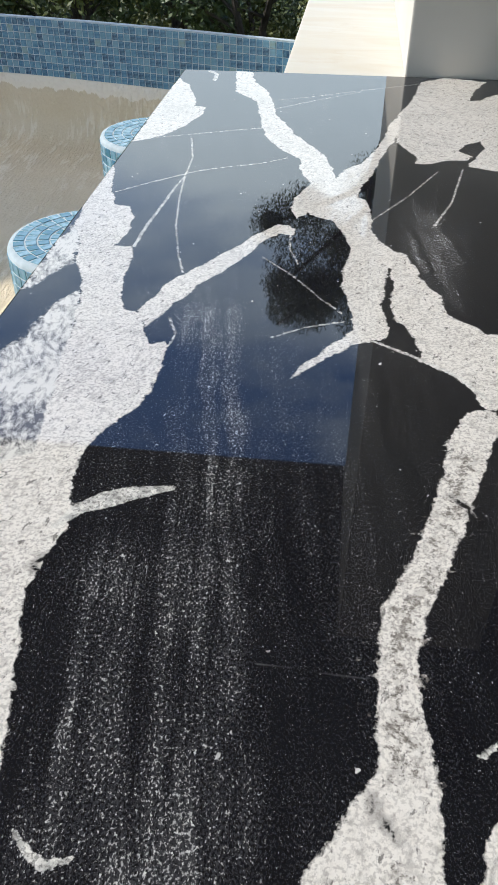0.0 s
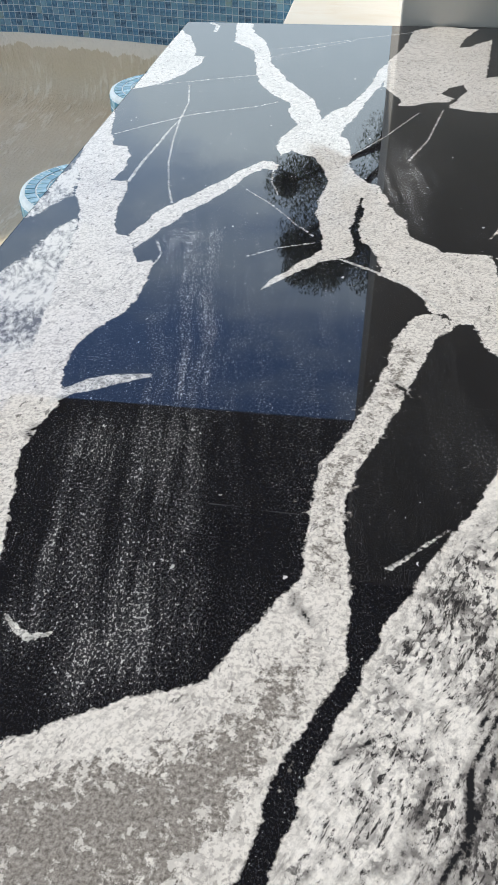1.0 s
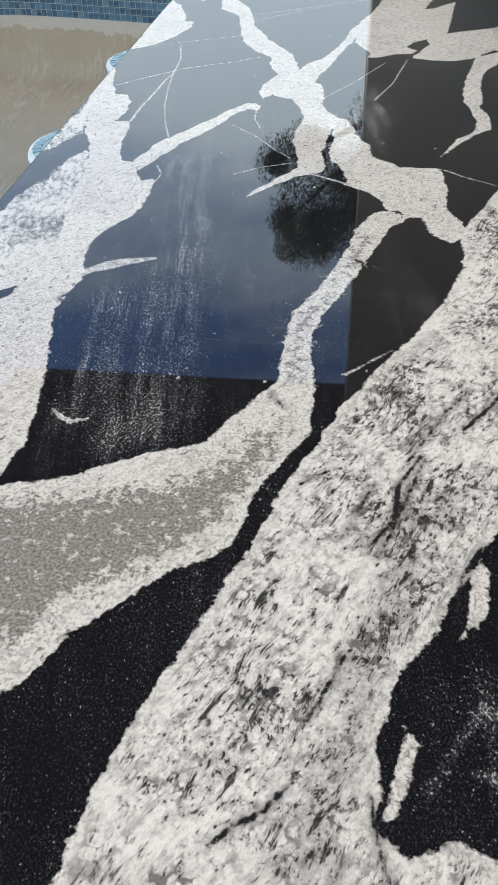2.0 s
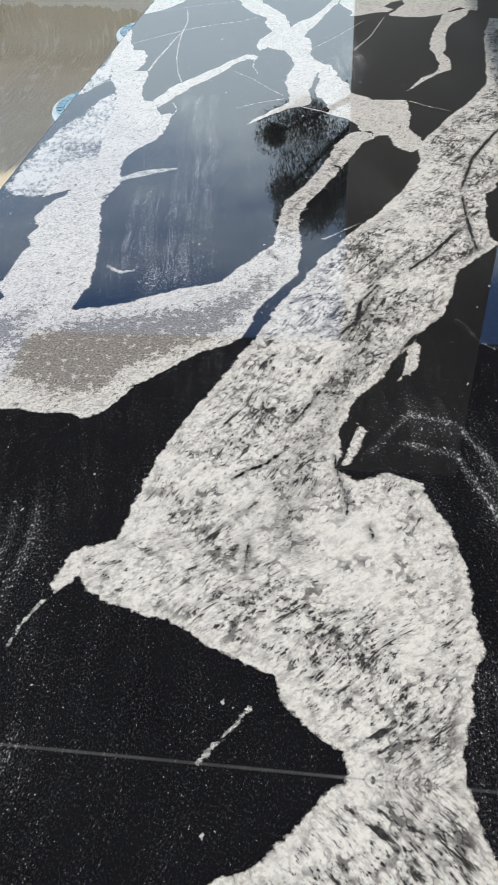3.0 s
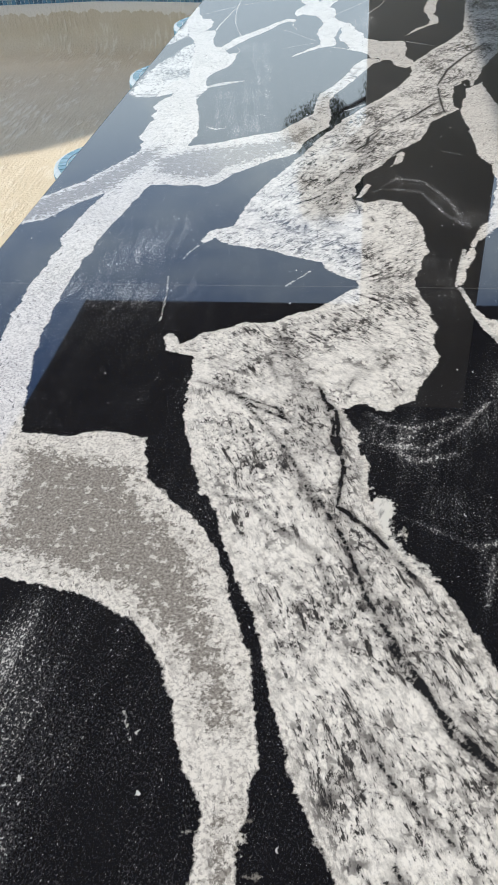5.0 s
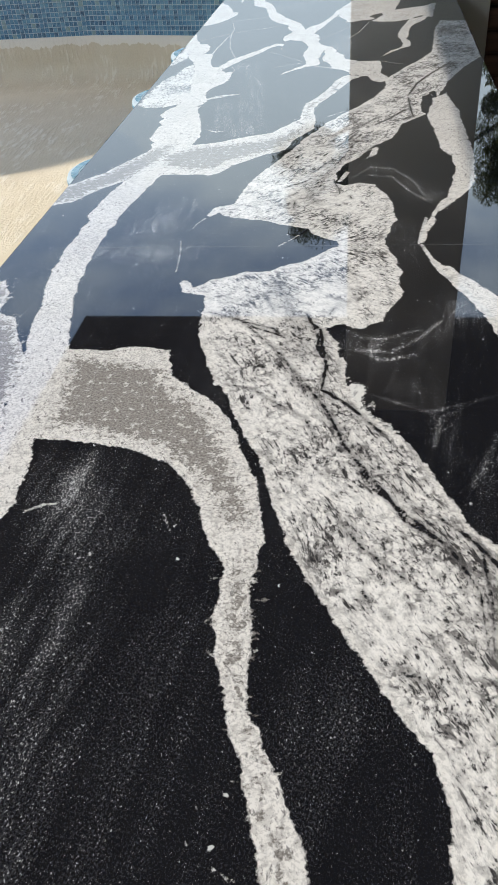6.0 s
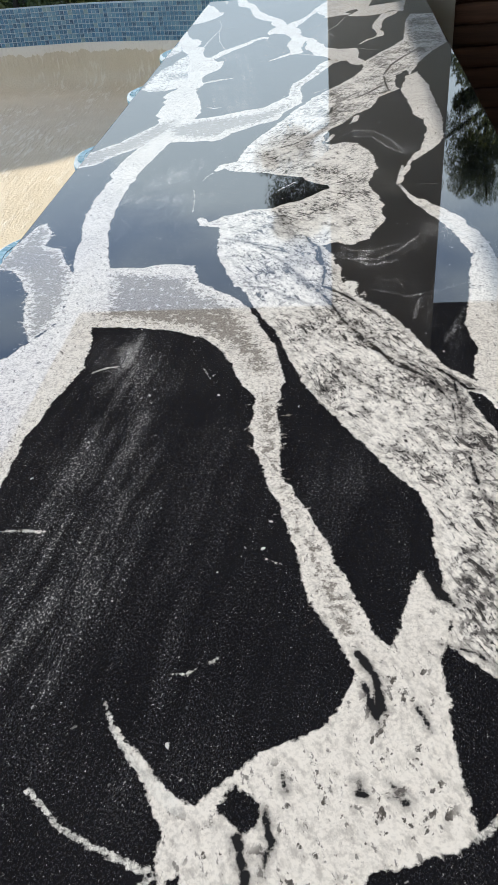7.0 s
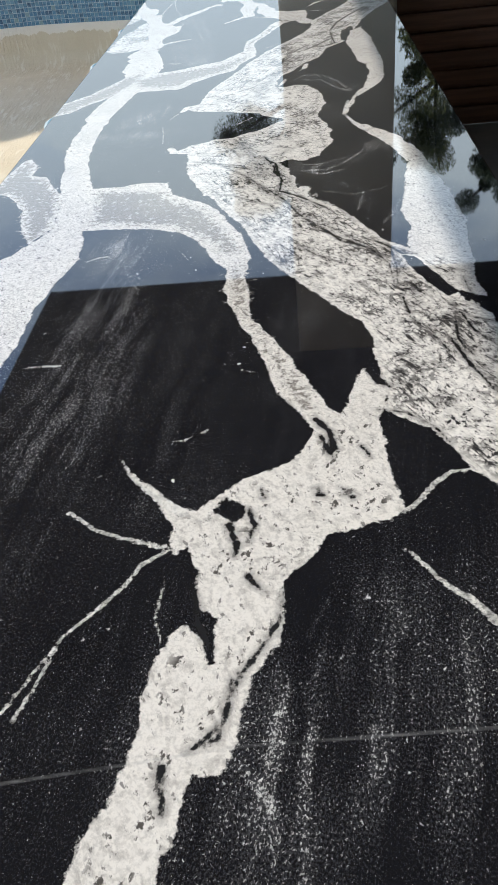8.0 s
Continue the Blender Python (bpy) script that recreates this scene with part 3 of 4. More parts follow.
patch("grey", [(-0.483, -0.766), (-0.456, -0.824), (-0.447, -0.896), (-0.41, -0.92), (-0.338, -1.056), (-0.315, -1.242), (-0.349, -1.316), (-0.393, -1.217), (-0.414, -1.125), (-0.477, -1.02), (-0.536, -1.01), (-0.524, -0.904), (-0.499, -0.781)])
patch("white", [(0.275, -1.833), (0.282, -1.837), (0.292, -1.863), (0.31, -1.89), (0.288, -1.949), (0.293, -2.002), (0.29, -2.066), (0.299, -2.097), (0.3, -2.127), (0.282, -2.142), (0.211, -2.164), (0.196, -2.192), (0.169, -2.223), (0.162, -2.237), (0.161, -2.277), (0.096, -2.274), (0.078, -2.259), (0.072, -2.206), (0.059, -2.174), (0.044, -2.184), (0.037, -2.167), (0.042, -2.141), (-0.034, -2.029), (0.045, -2.108), (0.065, -2.115), (0.084, -2.092), (0.116, -2.064), (0.163, -2.041), (0.186, -2.016), (0.204, -1.977), (0.2, -1.953), (0.218, -1.948), (0.24, -1.95)])
patch("white", [(0.096, -2.267), (0.162, -2.234), (0.168, -2.27), (0.163, -2.301), (0.148, -2.319), (0.138, -2.341), (0.117, -2.43), (0.103, -2.437), (0.089, -2.435), (0.077, -2.496), (0.07, -2.499), (0.066, -2.539), (-0.006, -2.539), (0.004, -2.487), (0.021, -2.455), (0.032, -2.419), (0.037, -2.39), (0.035, -2.356), (0.041, -2.325), (0.053, -2.293), (0.069, -2.28), (0.082, -2.294), (0.097, -2.322)])
patch("grey", [(0.065, -1.486), (0.095, -1.487), (0.107, -1.67), (0.194, -1.871), (0.202, -1.902), (0.211, -1.931), (0.188, -1.925), (0.166, -1.887), (0.156, -1.838), (0.12, -1.714), (0.08, -1.622)])
patch("grey", [(0.115, 0.646), (0.14, 0.636), (0.118, 0.548), (0.098, 0.506), (0.05, 0.353), (0.047, 0.313), (0.055, 0.276), (0.057, 0.235), (0.036, 0.233), (0.029, 0.288), (0.027, 0.35), (0.036, 0.395), (0.081, 0.509)])
patch("hole", [(0.08, -2.115), (0.097, -2.097), (0.117, -2.104), (0.122, -2.125), (0.106, -2.14), (0.096, -2.126)])
patch("hole", [(0.371, -1.481), (0.395, -1.489), (0.418, -1.556), (0.445, -1.629), (0.426, -1.644), (0.405, -1.592), (0.388, -1.554)])
patch("hole", [(-0.59, 0.292), (-0.5, 0.367), (-0.437, 0.395), (-0.379, 0.444), (-0.383, 0.415), (-0.406, 0.373), (-0.414, 0.333), (-0.392, 0.289), (-0.401, 0.257), (-0.384, 0.228), (-0.398, 0.186), (-0.411, 0.152), (-0.396, 0.109), (-0.374, 0.065), (-0.382, 0.044), (-0.402, 0.028), (-0.459, -0.03)])
patch("hole", [(0.378, 0.43), (0.404, 0.472), (0.409, 0.417), (0.396, 0.327), (0.37, 0.268), (0.365, 0.327)])
patch("hole", [(0.048, 1.075), (0.054, 1.037), (0.046, 0.973), (0.053, 0.932), (0.07, 0.914), (0.084, 0.861), (0.077, 0.84), (0.044, 0.868), (0.045, 0.914), (0.034, 0.971), (0.04, 1.036)])
patch("white", [(-0.312, -1.226), (-0.246, -1.281), (-0.226, -1.402), (-0.249, -1.493), (-0.264, -1.595), (-0.263, -1.724), (-0.287, -1.888), (-0.42, -1.489)])
patch("white", [(0.14, -1.048), (0.163, -1.038), (0.186, -1.04), (0.189, -1.065), (0.176, -1.087), (0.192, -1.099), (0.197, -1.124), (0.187, -1.167), (0.156, -1.158), (0.143, -1.097)])
patch("white", [(0.161, -0.98), (0.181, -1.018), (0.157, -1.028), (0.15, -1.013)])
patch("streak", [(0.192, -1.092), (0.223, -1.127), (0.224, -1.18), (0.244, -1.21), (0.266, -1.232), (0.225, -1.232), (0.197, -1.171)])
patch("white", [(0.165, -0.194), (0.175, -0.208), (0.16, -0.262), (0.147, -0.272)])
patch("white", [(0.241, 0.001), (0.243, -0.06), (0.231, -0.095), (0.214, -0.107)])
patch("white", [(0.231, -0.031), (0.244, -0.025), (0.231, -0.095), (0.216, -0.1)])
patch("hole", [(0.279, -1.833), (0.309, -1.886), (0.291, -1.877)])
stroke([(-0.302, 0.468, 0.004), (-0.286, 0.496, 0.008), (-0.264, 0.51, 0.0125), (-0.243, 0.522, 0.0115), (-0.222, 0.53, 0.008), (-0.196, 0.538, 0.003)])
stroke([(-0.236, 0.165, 0.001), (-0.222, 0.152, 0.003), (-0.208, 0.145, 0.0035), (-0.19, 0.151, 0.001)])
stroke([(-0.475, 1.373, 0.001), (-0.425, 1.426, 0.0013), (-0.387, 1.462, 0.0017), (-0.337, 1.509, 0.0017), (-0.282, 1.54, 0.0013), (-0.214, 1.57, 0.0013), (-0.158, 1.614, 0.001)])
stroke([(-0.381, 1.132, 0.0027), (-0.379, 1.222, 0.0027), (-0.37, 1.329, 0.0023), (-0.365, 1.412, 0.002), (-0.358, 1.466, 0.0014)])
stroke([(-0.386, 1.719, 0.0014), (-0.361, 1.587, 0.0014), (-0.357, 1.477, 0.0017), (-0.346, 1.361, 0.0014), (-0.327, 1.228, 0.0013), (-0.301, 1.114, 0.001), (-0.281, 1.049, 0.0016)])
stroke([(-0.52, 1.676, 0.001), (-0.464, 1.716, 0.001), (-0.391, 1.747, 0.001), (-0.317, 1.782, 0.0014), (-0.234, 1.816, 0.0014)])
stroke([(-0.23, 2.053, 0.001), (-0.137, 2.098, 0.001), (0.01, 2.186, 0.001), (0.159, 2.271, 0.001)])
stroke([(-0.215, 1.982, 0.001), (-0.12, 2.068, 0.001), (-0.005, 2.166, 0.001)])
stroke([(-0.16, 1.121, 0.001), (-0.103, 1.056, 0.001), (-0.056, 0.986, 0.001), (-0.024, 0.946, 0.0014)])
stroke([(-0.12, 0.865, 0.001), (-0.075, 0.899, 0.001), (-0.02, 0.923, 0.0014)])
stroke([(0.022, 1.299, 0.001), (0.088, 1.417, 0.001), (0.157, 1.567, 0.001)])
stroke([(0.133, 1.288, 0.002), (0.172, 1.4, 0.0013), (0.211, 1.591, 0.0014)])
stroke([(-0.258, 0.827, 0.001), (-0.255, 0.86, 0.0013), (-0.272, 0.899, 0.0014)])
stroke([(-0.121, 1.23, 0.0013), (-0.118, 1.159, 0.001), (-0.098, 1.098, 0.001)])
stroke([(0.101, 0.262, 0.0023), (0.111, 0.27, 0.0017), (0.13, 0.29, 0.001), (0.16, 0.32, 0.001)])
stroke([(0.021, 0.873, 0.0023), (0.084, 0.834, 0.0026), (0.129, 0.799, 0.003), (0.166, 0.744, 0.0033)])
stroke([(0.262, 0.902, 0.0017), (0.293, 0.874, 0.0013), (0.344, 0.841, 0.0013)])
stroke([(-0.165, -0.595, 0.001), (-0.155, -0.653, 0.001), (-0.147, -0.738, 0.001)])
stroke([(-0.134, -0.476, 0.0013), (-0.147, -0.505, 0.001), (-0.152, -0.53, 0.001)])
stroke([(0.043, -0.621, 0.0017), (0.061, -0.597, 0.001), (0.08, -0.569, 0.001)])
stroke([(0.342, -0.489, 0.003), (0.331, -0.551, 0.0036), (0.321, -0.615, 0.0023)])
stroke([(0.327, -0.623, 0.0036), (0.344, -0.694, 0.0046), (0.361, -0.752, 0.0036), (0.385, -0.794, 0.0056), (0.408, -0.859, 0.0063), (0.431, -0.921, 0.0066)])
stroke([(0.299, -2.13, 0.003), (0.316, -2.117, 0.0026), (0.34, -2.085, 0.003), (0.361, -2.067, 0.0023), (0.39, -2.064, 0.0017)])
stroke([(0.039, -2.175, 0.0023), (0.011, -2.195, 0.002), (-0.003, -2.226, 0.002), (-0.032, -2.262, 0.0017), (-0.055, -2.289, 0.0013), (-0.073, -2.328, 0.001), (-0.094, -2.373, 0.0013)])
stroke([(-0.089, -2.109, 0.001), (-0.05, -2.14, 0.0016), (-0.014, -2.155, 0.0023), (0.036, -2.171, 0.0026)])
stroke([(0.292, -2.187, 0.001), (0.302, -2.198, 0.002), (0.328, -2.238, 0.0026), (0.351, -2.26, 0.004), (0.369, -2.288, 0.0043)])
stroke([(-0.058, -2.299, 0.001), (-0.069, -2.347, 0.0013), (-0.081, -2.381, 0.0017)])
stroke([(0.164, -2.234, 0.001), (0.164, -2.277, 0.0017), (0.153, -2.316, 0.0013)])
stroke([(-0.087, -2.108, 0.0016), (-0.053, -2.137, 0.0016), (-0.018, -2.154, 0.0023), (0.034, -2.171, 0.003)])
stroke([(-0.04, -2.017, 0.001), (-0.021, -2.05, 0.0026), (0.004, -2.077, 0.0046), (0.03, -2.103, 0.0059), (0.048, -2.117, 0.0063)])
stroke([(-0.207, -1.415, 0.0013), (-0.186, -1.402, 0.0023), (-0.171, -1.399, 0.0016)])
stroke([(-0.232, -1.781, 0.0013), (-0.204, -1.779, 0.002), (-0.175, -1.781, 0.002)])
crack([(0.212, -1.985, 0.002), (0.22, -2.016, 0.0036), (0.225, -2.03, 0.0012)])
crack([(0.207, -2.083, 0.0012), (0.205, -2.096, 0.0032), (0.212, -2.099, 0.0016)])
crack([(0.235, -2.097, 0.0012), (0.245, -2.103, 0.0028)])
crack([(0.138, -2.081, 0.001), (0.142, -2.097, 0.002)])
crack([(0.128, -2.217, 0.0032), (0.138, -2.232, 0.002)])
crack([(0.124, -2.334, 0.001), (0.116, -2.369, 0.001), (0.108, -2.402, 0.001), (0.082, -2.412, 0.001)])
crack([(0.061, -2.424, 0.0012), (0.062, -2.446, 0.0024), (0.069, -2.465, 0.001)])
crack([(0.103, -2.14, 0.0048), (0.114, -2.175, 0.0024)])
crack([(0.103, 0.562, 0.0013), (0.119, 0.546, 0.002), (0.122, 0.525, 0.0012)])
crack([(-0.302, 0.406, 0.0024), (-0.31, 0.412, 0.0016), (-0.297, 0.425, 0.0012)])
crack([(0.018, 0.209, 0.0016), (0.016, 0.222, 0.001), (0.034, 0.191, 0.001)])
swarm([(0.429, -2.287, 0.0117), (0.38, -2.402, 0.0122)])
swarm([(0.192, -0.998, 0.005), (0.22, -1.022, 0.0063), (0.248, -1.038, 0.0054), (0.287, -1.027, 0.005)])
swarm([(0.208, -0.995, 0.0073), (0.272, -1.031, 0.0086), (0.33, -0.978, 0.0077), (0.378, -0.87, 0.0073)])
swarm([(0.289, -1.125, 0.009), (0.338, -1.256, 0.0099), (0.369, -1.313, 0.0099)])
swarm([(-0.212, 0.914, 0.0222), (-0.174, 0.717, 0.0255), (-0.149, 0.558, 0.0304), (-0.139, 0.433, 0.0318), (-0.133, 0.335, 0.0331), (-0.123, 0.231, 0.0331), (-0.123, 0.143, 0.0344)])
swarm([(-0.231, 0.422, 0.0195), (-0.211, 0.325, 0.0218), (-0.208, 0.245, 0.0222), (-0.213, 0.177, 0.0218)])
swarm([(0.108, 1.391, 0.01), (0.14, 1.24, 0.0131), (0.136, 1.067, 0.0118)])
swarm([(-0.167, -1.346, 0.0266), (-0.118, -1.482, 0.0239), (-0.101, -1.621, 0.0216), (-0.1, -1.757, 0.0198), (-0.113, -1.869, 0.0207), (-0.131, -1.978, 0.0216)])
swarm([(0.163, -2.341, 0.0095), (0.154, -2.413, 0.0086), (0.16, -2.47, 0.0077), (0.155, -2.519, 0.0077)])
swarm([(0.2, -2.33, 0.0072), (0.185, -2.414, 0.0063), (0.181, -2.484, 0.0077)])
swarm([(0.276, -2.247, 0.0099), (0.263, -2.373, 0.0131), (0.247, -2.471, 0.0135)])
swarm([(0.341, -2.317, 0.0113), (0.329, -2.401, 0.0126), (0.311, -2.493, 0.0131)])
swarm([(0.229, -0.176, 0.0058), (0.283, -0.201, 0.009), (0.309, -0.263, 0.0099), (0.343, -0.362, 0.0104)])
swarm([(0.284, -0.531, 0.0104), (0.295, -0.619, 0.0099), (0.289, -0.665, 0.009)])
swarm([(-0.334, -0.639, 0.0198), (-0.209, -0.647, 0.023), (-0.127, -0.637, 0.0149)])
swarm([(0.232, -1.002, 0.0158), (0.28, -0.982, 0.0108)])
swarm([(0.254, -1.045, 0.0077), (0.287, -1.035, 0.0073)])
swarm([(-0.265, -0.548, 0.0212), (-0.218, -0.47, 0.0333), (-0.186, -0.369, 0.0158)])
crack([(0.027, -0.299, 0.0008), (0.044, -0.282, 0.0018), (0.062, -0.271, 0.0018), (0.078, -0.252, 0.0008)])
crack([(0.088, -0.198, 0.0006), (0.103, -0.167, 0.0013), (0.116, -0.135, 0.0006)])
crack([(0.063, 0.066, 0.0005), (0.09, 0.089, 0.0005)])
crack([(0.134, -0.013, 0.001), (0.152, 0.014, 0.0022), (0.161, 0.03, 0.0022), (0.164, 0.074, 0.0022), (0.19, 0.123, 0.001)])
crack([(0.237, 0.17, 0.0014), (0.274, 0.218, 0.003), (0.322, 0.308, 0.0014)])
crack([(0.139, -0.251, 0.0007), (0.144, -0.282, 0.0016), (0.154, -0.315, 0.0016), (0.156, -0.342, 0.0007)])
crack([(0.057, -0.383, 0.0009), (0.057, -0.403, 0.002), (0.058, -0.432, 0.0009)])
crack([(0.209, -0.093, 0.001), (0.219, -0.044, 0.0022), (0.243, 0.001, 0.001)])
crack([(0.109, -0.323, 0.0005), (0.122, -0.296, 0.0005)])
crack([(0.041, -0.354, 0.0005), (0.058, -0.331, 0.0005)])
crack([(0.174, 0.11, 0.0005), (0.22, 0.201, 0.0012), (0.253, 0.245, 0.0005)])
crack([(0.167, 0.133, 0.0005), (0.205, 0.187, 0.0005)])
crack([(0.108, -0.005, 0.0005), (0.139, 0.072, 0.0005)])
crack([(0.178, -0.355, 0.0012), (0.185, -0.375, 0.0012)])
crack([(0.334, 0.444, 0.0014), (0.368, 0.591, 0.0032), (0.418, 0.706, 0.0032), (0.491, 0.852, 0.0014)])
crack([(0.244, 0.177, 0.0009), (0.295, 0.255, 0.002), (0.339, 0.327, 0.0009)])
crack([(0.144, -0.026, 0.0007), (0.169, 0.046, 0.0015), (0.191, 0.114, 0.0007)])
crack([(0.335, 0.43, 0.0014), (0.338, 0.303, 0.003), (0.343, 0.233, 0.0014)])
crack([(-0.053, -0.895, 0.0006), (-0.005, -0.919, 0.0014), (0.037, -0.94, 0.0014), (0.065, -0.951, 0.0014), (0.078, -0.967, 0.0006)])
crack([(0.118, -0.896, 0.0015), (0.128, -0.931, 0.0034), (0.145, -0.955, 0.0034), (0.15, -0.989, 0.0034), (0.149, -1.029, 0.0034), (0.156, -1.046, 0.0015)])
crack([(0.044, -0.849, 0.0005), (0.059, -0.888, 0.0005)])
crack([(0.042, -0.758, 0.001), (0.064, -0.804, 0.001)])
crack([(0.157, -0.839, 0.0006), (0.188, -0.857, 0.0006)])
crack([(0.165, -0.879, 0.0008), (0.158, -0.904, 0.0008)])
crack([(0.107, -1.073, 0.0006), (0.123, -1.101, 0.0006)])
crack([(-0.019, -0.899, 0.0007), (0.032, -0.948, 0.0016), (0.083, -0.975, 0.0007)])
crack([(0.135, -1.123, 0.0011), (0.168, -1.187, 0.0024), (0.194, -1.264, 0.0024), (0.225, -1.321, 0.0024), (0.253, -1.368, 0.0024), (0.272, -1.407, 0.0024), (0.31, -1.438, 0.0011)])
crack([(0.121, -0.908, 0.0009), (0.144, -0.983, 0.002), (0.142, -1.035, 0.0009)])
crack([(0.191, -1.407, 0.0006), (0.219, -1.453, 0.0014), (0.251, -1.481, 0.0014), (0.266, -1.497, 0.0006)])
crack([(0.009, -1.119, 0.0005), (0.054, -1.133, 0.0012), (0.083, -1.162, 0.0012), (0.136, -1.202, 0.0012), (0.16, -1.266, 0.0005)])
crack([(0.22, -1.519, 0.0014), (0.229, -1.532, 0.0014)])
crack([(0.149, -0.983, 0.0012), (0.16, -1.068, 0.0026), (0.156, -1.13, 0.0026), (0.199, -1.172, 0.0026), (0.247, -1.237, 0.0012)])
crack([(0.244, -1.546, 0.0012), (0.25, -1.554, 0.0012)])
crack([(0.26, -1.613, 0.0006), (0.279, -1.625, 0.0006)])
crack([(0.08, -1.281, 0.0006), (0.106, -1.304, 0.0006)])
crack([(0.01, -0.929, 0.0005), (0.088, -1.037, 0.0012), (0.131, -1.131, 0.0005)])
crack([(0.313, -1.399, 0.0013), (0.344, -1.429, 0.0028), (0.375, -1.476, 0.0028), (0.398, -1.482, 0.0013)])
crack([(0.347, -1.51, 0.0006), (0.349, -1.575, 0.0006)])
crack([(0.355, -1.624, 0.0014), (0.36, -1.69, 0.0014)])
crack([(0.186, -1.247, 0.0008), (0.232, -1.348, 0.0018), (0.29, -1.414, 0.0018), (0.321, -1.45, 0.0018), (0.347, -1.51, 0.0008)])
crack([(0.254, -1.618, 0.0007), (0.276, -1.626, 0.0007)])
crack([(0.291, -1.574, 0.0005), (0.314, -1.612, 0.0005)])
crack([(0.356, -1.441, 0.0006), (0.359, -1.522, 0.0014), (0.352, -1.604, 0.0006)])
crack([(0.356, -1.64, 0.0015), (0.361, -1.69, 0.0015)])
crack([(0.36, -1.699, 0.0007), (0.391, -1.77, 0.0015), (0.404, -1.81, 0.0007)])
crack([(0.408, -1.764, 0.0016), (0.423, -1.835, 0.0035), (0.447, -1.913, 0.0016)])
crack([(0.427, -1.672, 0.001), (0.44, -1.709, 0.0022), (0.447, -1.753, 0.0022), (0.472, -1.796, 0.001)])
crack([(0.426, -1.708, 0.0009), (0.42, -1.774, 0.002), (0.434, -1.821, 0.0009)])
crack([(0.284, -1.841, 0.0023), (0.295, -1.867, 0.005), (0.31, -1.886, 0.0023)])
crack([(0.289, -1.936, 0.0006), (0.324, -1.946, 0.0014), (0.355, -1.979, 0.0014), (0.37, -2.014, 0.0006)])
crack([(0.255, -1.619, 0.0006), (0.282, -1.629, 0.0006)])
crack([(0.461, -1.58, 0.0008), (0.465, -1.677, 0.0008)])
crack([(0.45, -1.711, 0.0009), (0.485, -1.733, 0.0009)])
ash([(0.187, 0.043, 0.016), (0.142, -0.112, 0.016), (0.122, -0.206, 0.016), (0.099, -0.28, 0.016), (0.087, -0.36, 0.016), (0.105, -0.388, 0.016)])
ash([(0.134, -0.003, 0.01), (0.166, -0.029, 0.01), (0.215, 0.067, 0.01)])
ash([(0.068, -0.811, 0.018), (0.099, -0.928, 0.018), (0.116, -0.993, 0.018), (0.117, -1.041, 0.018)])
ash([(0.058, -0.781, 0.012), (0.057, -0.819, 0.012)])
ash([(0.184, -0.801, 0.01), (0.213, -0.828, 0.01), (0.165, -0.879, 0.01)])
ash([(0.093, -0.868, 0.007), (0.09, -1.053, 0.007), (0.168, -1.201, 0.007), (0.253, -1.331, 0.007), (0.333, -1.472, 0.007)])
ash([(0.179, -1.051, 0.011), (0.215, -1.128, 0.011)])
ash([(0.354, -1.453, 0.006), (0.373, -1.546, 0.006), (0.372, -1.664, 0.006)])
ash([(0.421, -1.707, 0.008), (0.439, -1.837, 0.008), (0.461, -1.908, 0.008)])
swirl([(0.181, -0.244, 0.0022), (0.225, -0.173, 0.0022), (0.278, -0.186, 0.0022), (0.324, -0.272, 0.0022), (0.357, -0.402, 0.0022)])
swirl([(0.216, -0.226, 0.003), (0.276, -0.241, 0.003), (0.312, -0.334, 0.003), (0.346, -0.389, 0.003)])
swirl([(0.188, -0.959, 0.0022), (0.212, -0.978, 0.0022), (0.245, -0.985, 0.0022), (0.305, -0.953, 0.0022)])
swirl([(0.208, -1.018, 0.0026), (0.226, -1.03, 0.0026), (0.247, -1.05, 0.0026), (0.297, -1.029, 0.0026)])
swirl([(0.214, -1.017, 0.003), (0.258, -1.025, 0.003), (0.304, -0.981, 0.003), (0.343, -0.925, 0.003)])
swirl([(0.232, -1.143, 0.0022), (0.311, -1.182, 0.0022), (0.367, -1.159, 0.0022), (0.411, -1.137, 0.0022)])
swirl([(0.314, -1.259, 0.0015), (0.326, -1.195, 0.0015), (0.375, -1.159, 0.0015)])
swirl([(0.295, 0.041, 0.002), (0.326, -0.019, 0.002), (0.373, -0.05, 0.002)])
swirl([(0.358, -1.336, 0.003), (0.386, -1.268, 0.003), (0.399, -1.231, 0.003)])
crack([(0.207, -1.95, 0.0042), (0.223, -1.979, 0.0042), (0.228, -2.014, 0.0042)])
crack([(0.073, -2.237, 0.002), (0.08, -2.277, 0.004), (0.095, -2.308, 0.002)])
crack([(0.118, -2.34, 0.0011), (0.112, -2.386, 0.0022), (0.089, -2.409, 0.0011)])
crack([(0.165, -2.241, 0.001), (0.161, -2.277, 0.002), (0.147, -2.303, 0.002), (0.128, -2.334, 0.002), (0.118, -2.358, 0.001)])
crack([(0.062, -2.427, 0.0025), (0.067, -2.467, 0.0025)])
crack([(0.1, -2.14, 0.002), (0.114, -2.171, 0.004), (0.112, -2.188, 0.002)])
crack([(0.124, -2.114, 0.0015), (0.132, -2.142, 0.003), (0.126, -2.168, 0.0015)])
crack([(0.203, -2.085, 0.002), (0.21, -2.098, 0.002)])
crack([(0.261, -2.011, 0.0015), (0.27, -2.031, 0.0015)])
crack([(0.232, -2.087, 0.0015), (0.243, -2.095, 0.0015)])
crack([(0.128, -2.225, 0.0013), (0.146, -2.239, 0.0013)])
stroke([(0.019, -1.982, 0.0006), (0.036, -1.982, 0.0012), (0.044, -1.975, 0.0006)])
stroke([(0.019, -1.872, 0.0005), (0.033, -1.875, 0.0005)])
